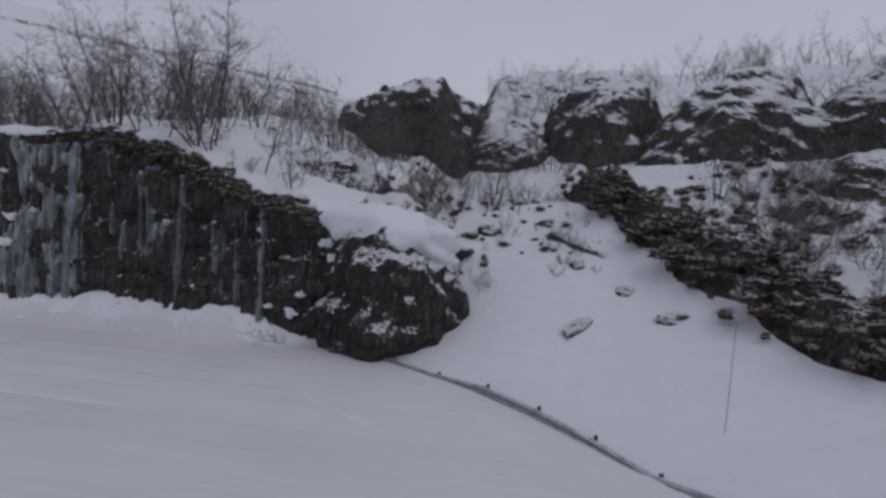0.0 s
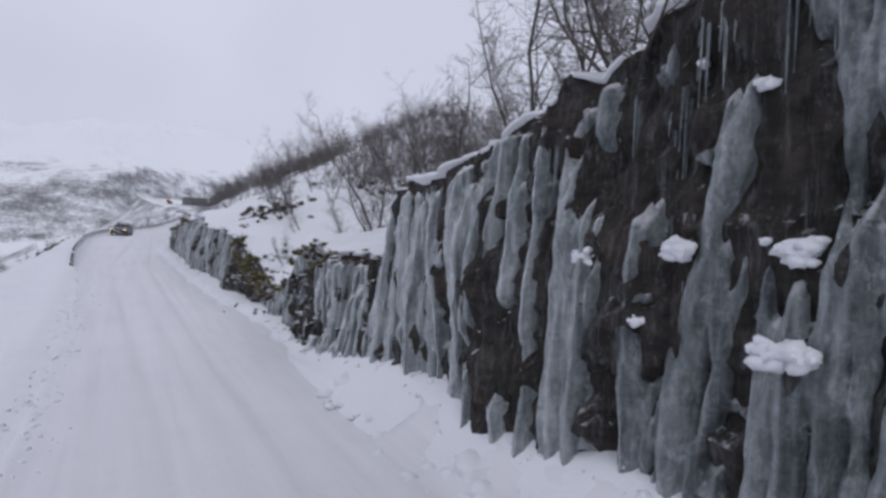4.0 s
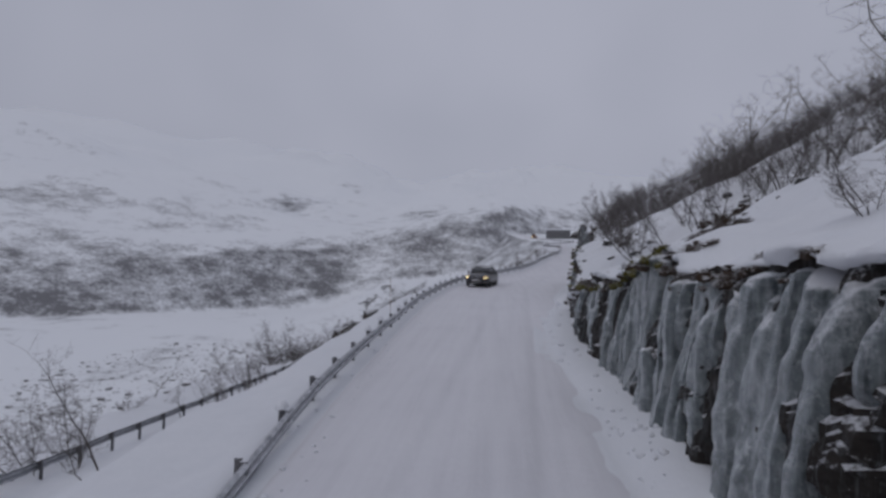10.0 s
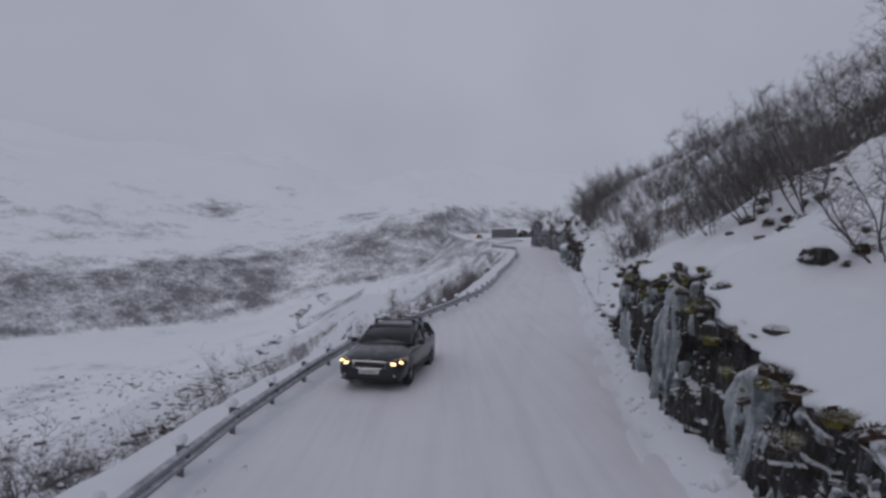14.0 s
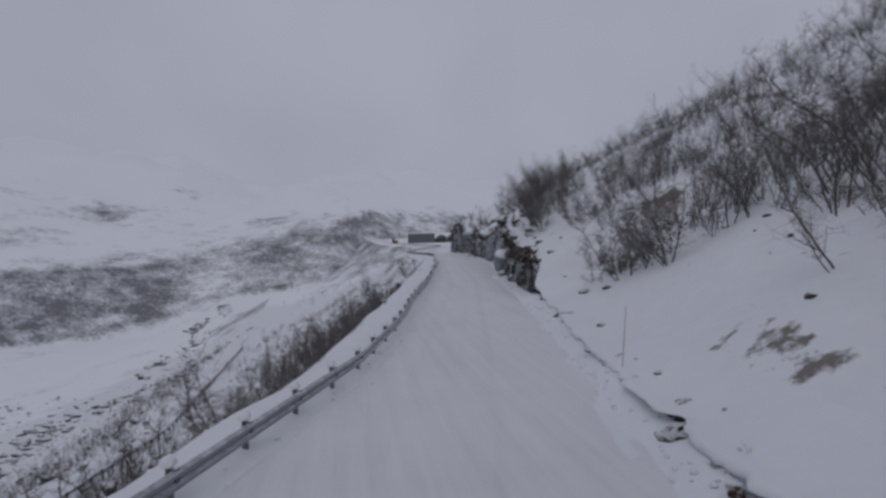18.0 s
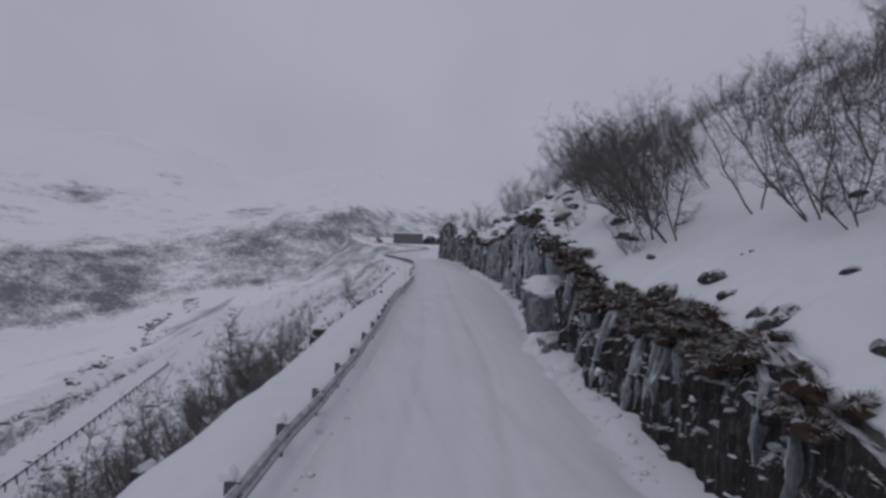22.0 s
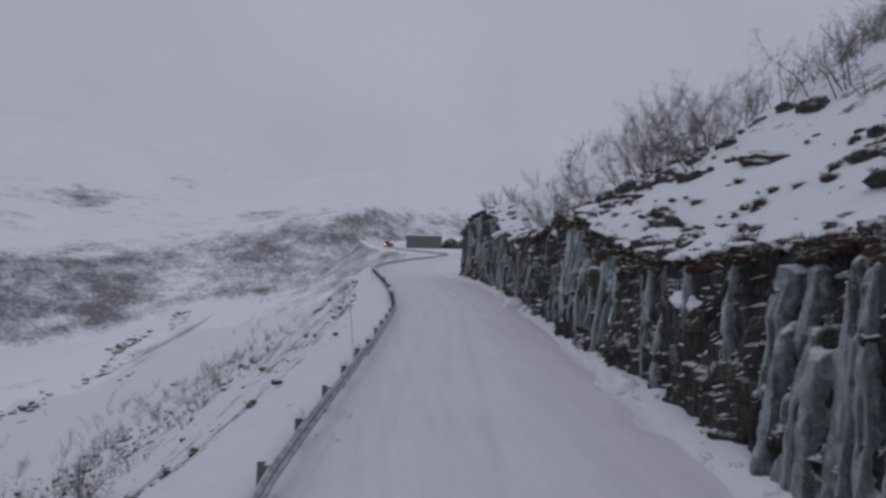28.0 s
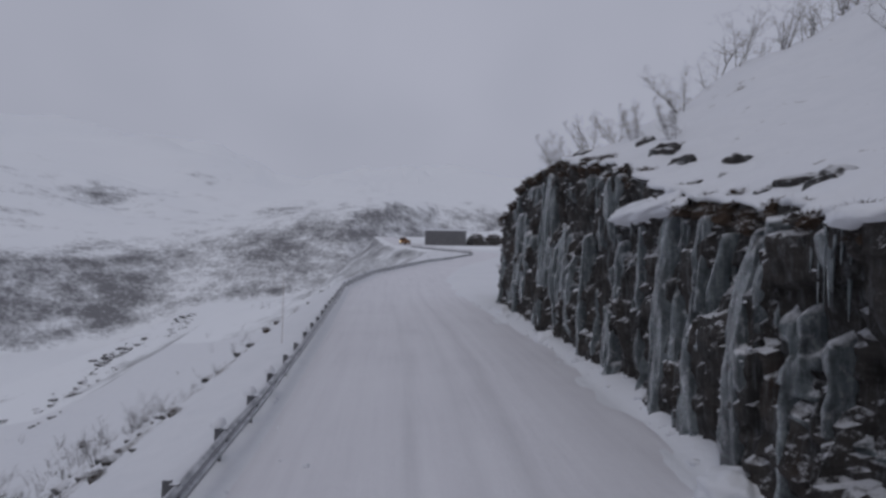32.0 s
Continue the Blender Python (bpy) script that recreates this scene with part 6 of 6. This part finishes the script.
for x, y, h in ((66.5, 394, 4.6), (72.5, 397, 4.0), (79.0, 399, 3.6)):
    outcrop(x, y, 3.0, 6.0, 4.2, h, 1.45, 900 + int(x), "dark rock bluff beside the far gallery")
SHED_DARK, *_ = shader("vehicle_far_paint", 0.5, (0.25, 0.12, 0.05))

# ---------------------------------------------------------------- the car at the passing place
def paint(name, colour, rough=0.35, metal=0.3, coat=0.5):
    m, n, l, b = shader(name, rough, colour, metal)
    f = noise_node(n, l, 6, 6, 0.7)
    l.new(mixed(n, l, up_mask(n, l, f, 0.95, 1.6), colour, (0.45, 0.45, 0.46)), b.inputs["Base Color"])
    b.inputs["Coat Weight"].default_value = coat
    return m


CAR_PAINT = paint("dark_car_paint", (0.022, 0.022, 0.026))
CAR_GLASS, *_, gb = shader("dark_car_glass", 0.06, (0.012, 0.014, 0.017))
RUBBER = plain_material("tyre_rubber", (0.012, 0.012, 0.013), (0.05, 0.05, 0.052), 0.85, 30)
RIM = plain_material("alloy_rim", (0.28, 0.28, 0.29), (0.42, 0.42, 0.43), 0.35, 12, 0.8, 0)
CHROME, *_ = shader("chrome", 0.12, (0.7, 0.7, 0.72), 1.0)
BLACK = plain_material("black_plastic", (0.012, 0.012, 0.013), (0.03, 0.03, 0.031), 0.6, 20, 0, 0)
PLATE, *_ = shader("number_plate", 0.4, (0.75, 0.75, 0.76))
PLATE_BAR, *_ = shader("plate_bars", 0.5, (0.05, 0.05, 0.06))
LAMP_ON, _, _, lb = shader("headlamp_glow", 0.2, (0.9, 0.8, 0.6))
lb.inputs["Emission Color"].default_value, lb.inputs["Emission Strength"].default_value = (1.0, 0.68, 0.28, 1), 9.0
LAMP_GLASS, *_ = shader("headlamp_glass", 0.08, (0.45, 0.40, 0.33))
TAIL, *_ = shader("tail_lamp", 0.2, (0.35, 0.01, 0.01))


def loft(name, sections, material, parent, label="", closed=True):
    """A skin over sections, each a list of (y, z) at an x; mirrored over y = 0."""
    verts, faces = [], []
    for x, half in sections:
        ring = [(x, -y, z) for y, z in half] + [(x, y, z) for y, z in reversed(half) if y > 1e-6]
        verts += ring
    n = len(ring)
    for k in range(len(sections) - 1):
        for s in range(n if closed else n - 1):
            i, j = k * n + s, k * n + (s + 1) % n
            faces.append((i, j, j + n, i + n))
    faces += [tuple(range(n))[::-1], tuple(len(verts) - n + i for i in range(n))]
    ob = mesh_object(name, verts, faces, material, parent, True, label)
    return ob


def car(m, label):
    """A dark estate car, its front towards -x, on z = 0."""
    ob = thing("car", label, "car", m=m)
    # body below the windows: half sections bottom to bonnet or belt line
    body = []
    for x, w, low, belt, top in ((-2.28, 0.62, 0.30, 0.60, 0.66), (-2.22, 0.78, 0.22, 0.64, 0.72), (-2.05, 0.86, 0.20, 0.70, 0.80), (-1.75, 0.90, 0.20, 0.78, 0.90), (-1.3, 0.905, 0.22, 0.84, 0.97), (-0.85, 0.905, 0.22, 0.89, 1.02), (-0.2, 0.905, 0.22, 0.93, 0.98), (0.8, 0.905, 0.22, 0.95, 0.99), (1.6, 0.90, 0.22, 0.97, 1.0), (2.05, 0.86, 0.26, 0.97, 1.0), (2.25, 0.78, 0.34, 0.94, 0.98), (2.3, 0.70, 0.42, 0.90, 0.94)):
        body.append((x, [(0.0, low), (w * 0.86, low), (w * 0.97, low + 0.12), (w, (low + belt) / 2), (w * 0.985, belt - 0.05), (w * 0.93, belt), (w * 0.6, top - 0.012), (0.0, top)]))
    shell = loft("body", body, CAR_PAINT, ob)
    # glasshouse
    cabin = []
    for x, w0, w1, top in ((-0.95, 0.70, 0.66, 1.04), (-0.55, 0.80, 0.66, 1.24), (-0.15, 0.83, 0.63, 1.41), (0.3, 0.84, 0.62, 1.455), (1.0, 0.84, 0.61, 1.45), (1.6, 0.82, 0.60, 1.41), (1.9, 0.80, 0.58, 1.36), (2.12, 0.76, 0.58, 1.12)):
        cabin.append((x, [(0.0, 0.93), (w0, 0.93), (w0 * 0.995, 0.98), (w1 + 0.03, top - 0.05), (w1 - 0.03, top - 0.012), (0.0, top)]))
    loft("window_glass", cabin, CAR_GLASS, ob, "dark tinted window glass")
    roof = []
    for x, w, z in ((-0.2, 0.60, 1.40), (0.0, 0.625, 1.44), (0.4, 0.63, 1.468), (1.0, 0.62, 1.463), (1.6, 0.61, 1.425), (1.92, 0.59, 1.372), (1.98, 0.56, 1.335)):
        roof.append((x, [(0.0, z - 0.02), (w + 0.02, z - 0.06), (w + 0.02, z - 0.04), (w - 0.05, z - 0.004), (0.0, z + 0.008)]))
    loft("roof", roof, CAR_PAINT, ob)
    for s in (-1, 1):
        for a, b in (((-0.92, 0.74, 0.98), (-0.16, 0.635, 1.40)), ((0.42, 0.85, 0.96), (0.50, 0.655, 1.42)), ((1.35, 0.84, 0.97), (1.42, 0.64, 1.40)), ((2.06, 0.79, 0.98), (1.9, 0.61, 1.34))):
            v, f = [], []
            tube(v, f, [Vector((a[0], a[1] * s, a[2])), Vector((b[0], b[1] * s, b[2]))], [0.036, 0.03], 6)
            mesh_object("pillar", v, f, CAR_PAINT, ob)
        mirror = box("mirror", ob, CAR_PAINT, (0.12, 0.20, 0.13), pose(-0.62, 0.98 * s, 1.02), 0.035)
        box("mirror_glass", mirror, CHROME, (0.008, 0.16, 0.09), pose(0.063, 0, 0), 0.002)
        box("side_trim", ob, BLACK, (2.5, 0.02, 0.07), pose(0.0, 0.912 * s, 0.36), 0.006)
        # head lamps, swept back round the wing
        v, f = [], []
        for x, y0, y1, z0, z1 in ((-2.235, 0.42, 0.60, 0.565, 0.665), (-2.13, 0.60, 0.80, 0.575, 0.735), (-1.92, 0.80, 0.893, 0.60, 0.785)):
            v += [(x, y0 * s, z0), (x - 0.012, (y0 + 0.02) * s, z1), ]
        v += [(-1.80, 0.905 * s, 0.70), (-1.80, 0.89 * s, 0.80)]
        f = [(0, 2, 3, 1), (2, 4, 5, 3), (4, 6, 7, 5)]
        lamp = mesh_object("headlight", [(a - 0.02, b * 1.012, c) for a, b, c in v], f, LAMP_GLASS, ob, True, "headlight, switched on")
        for bx, by, bz, br in ((-2.20, 0.60, 0.63, 0.052), (-2.07, 0.76, 0.665, 0.045)):
            bm = bmesh.new()
            bmesh.ops.create_uvsphere(bm, u_segments=12, v_segments=8, radius=br)
            bulb = part("bulb", bm, LAMP_ON, lamp, "glowing amber-white bulb")
            bulb.location, bulb.scale = (bx - 0.03, by * s * 1.02, bz), (0.8, 1.5, 0.75)
        box("fog_lamp", ob, LAMP_GLASS, (0.03, 0.16, 0.07), pose(-2.235, 0.60 * s, 0.34, 0, 0, 14 * s), 0.01)
        box("tail_light", ob, TAIL, (0.05, 0.20, 0.24), pose(2.24, 0.70 * s, 0.84, 0, 0, -20 * s), 0.02)
        for x in (-1.36, 1.28):
            wheel = new("wheel")
            wheel.parent = ob
            wheel.matrix_local = pose(x, 0.80 * s, 0.31)
            bm = bmesh.new()
            prof = [(0.19, -0.10), (0.27, -0.105), (0.305, -0.08), (0.312, 0.0), (0.305, 0.08), (0.27, 0.105), (0.19, 0.10)]
            rings = [[bm.verts.new((r * math.cos(t), y, r * math.sin(t))) for r, y in prof] for t in np.linspace(0, 2 * math.pi, 25)[:-1]]
            for i in range(24):
                for j in range(len(prof) - 1):
                    bm.faces.new((rings[i][j], rings[(i + 1) % 24][j], rings[(i + 1) % 24][j + 1], rings[i][j + 1]))
            part("tyre", bm, RUBBER, wheel)
            bm = bmesh.new()
            for q in range(8):
                made = bmesh.ops.create_cube(bm, size=1)["verts"]
                bmesh.ops.scale(bm, vec=(0.19, 0.02, 0.035), verts=made)
                bmesh.ops.translate(bm, vec=(0.10, 0, 0), verts=made)
                bmesh.ops.rotate(bm, cent=(0, 0, 0), matrix=Matrix.Rotation(q * math.pi / 4, 3, "Y"), verts=made)
            ring = bmesh.ops.create_cone(bm, cap_ends=True, segments=24, radius1=0.2, radius2=0.2, depth=0.05)["verts"]
            bmesh.ops.rotate(bm, cent=(0, 0, 0), matrix=Matrix.Rotation(math.pi / 2, 3, "X"), verts=ring)
            bmesh.ops.translate(bm, vec=(0, -0.045 * s, 0), verts=ring)
            rim = part("rim", bm, RIM, wheel)
            rim.location = (0, 0.075 * s, 0)
            arch = bmesh.new()
            steps = [arch.verts.new((r * math.cos(t), y, r * math.sin(t))) for t in np.linspace(0, math.pi, 13) for r, y in ((0.345, 0.0), (0.375, 0.0), (0.375, 0.02))]
            for i in range(12):
                for j in range(2):
                    arch.faces.new((steps[3 * i + j], steps[3 * i + 3 + j], steps[3 * i + 4 + j], steps[3 * i + 1 + j]))
            lip = part("wheel_arch", arch, BLACK, ob)
            lip.location = (x, 0.907 * s, 0.31)
    # front
    box("grille", ob, BLACK, (0.05, 0.80, 0.15), pose(-2.265, 0, 0.60, 0, -8), 0.03)
    grille_frame = box("grille_frame", ob, CHROME, (0.03, 0.88, 0.022), pose(-2.285, 0, 0.69, 0, -8), 0.008)
    box("grille_frame", ob, CHROME, (0.03, 0.70, 0.018), pose(-2.29, 0, 0.515, 0, -8), 0.008)
    for s in (-1, 1):
        box("grille_frame", ob, CHROME, (0.03, 0.02, 0.18), pose(-2.28, 0.40 * s, 0.60, 22 * s, -8), 0.008)
    for k in range(9):
        box("grille_slat", ob, BLACK, (0.012, 0.010, 0.13), pose(-2.292, -0.32 + 0.08 * k, 0.60, 0, -8), 0.002)
    box("badge", ob, CHROME, (0.02, 0.085, 0.085), pose(-2.29, 0, 0.70), 0.02)
    box("air_intake", ob, BLACK, (0.05, 1.15, 0.13), pose(-2.265, 0, 0.33), 0.02)
    plate = box("number_plate", ob, PLATE, (0.014, 0.52, 0.11), pose(-2.305, 0, 0.44), 0.004)
    for k in range(7):
        box("plate_bar", plate, PLATE_BAR, (0.006, 0.036, 0.07), pose(-0.009, -0.19 + 0.064 * k, 0), 0.0)
    box("bumper_lip", ob, BLACK, (0.10, 1.5, 0.05), pose(-2.20, 0, 0.235), 0.015)
    # wipers and roof rack
    for y in (-0.45, 0.12):
        v, f = [], []
        tube(v, f, [Vector((-0.93, y, 1.055)), Vector((-0.80, y + 0.3, 1.13)), Vector((-0.72, y + 0.48, 1.175))], [0.012, 0.010, 0.006], 5)
        mesh_object("wiper", v, f, BLACK, ob)
    for x in (0.15, 1.05):
        bar = box("roof_bar", ob, BLACK, (0.06, 1.22, 0.035), pose(x, 0, 1.56), 0.012)
        for s in (-1, 1):
            box("bar_foot", bar, BLACK, (0.09, 0.07, 0.11), pose(0, 0.57 * s, -0.06), 0.015)
    for s in (-1, 1):
        v, f = [], []
        tube(v, f, [Vector((-0.02, 0.60 * s, 1.45)), Vector((0.15, 0.61 * s, 1.50)), Vector((1.4, 0.59 * s, 1.49)), Vector((1.7, 0.57 * s, 1.43))], [0.014] * 4, 6)
        mesh_object("roof_rail", v, f, BLACK, ob)
    return ob


car(pose(15.0, 96.5, float(road_z(96.0)) + 0.02, 2.0, 0, 79), "dark grey estate car with roof bars, headlights on, beside guard rail")

# a far vehicle with its lamp on beside the gallery
van = thing("snow_plough_truck", "small far-off orange truck with a lit lamp near the gallery", "truck")
van.matrix_world = pose(41.3, 398, float(road_z(398)) + 0.03, 0, 0, 70)
box("body", van, SHED_DARK, (4.5, 2.1, 1.3), pose(1.0, 0, 1.3), 0.12)
box("cab", van, SHED_DARK, (1.6, 2.0, 2.0), pose(-2.0, 0, 1.5), 0.2)
box("windscreen", van, CAR_GLASS, (0.05, 1.7, 0.7), pose(-2.82, 0, 1.95), 0.02)
for x in (-1.9, 2.2):
    for s in (-1, 1):
        box("wheel", van, RUBBER, (0.9, 0.3, 0.9), pose(x, 0.95 * s, 0.45), 0.2)
box("headlight", van, LAMP_ON, (0.06, 0.5, 0.3), pose(-2.83, 0.6, 1.0), 0.05)
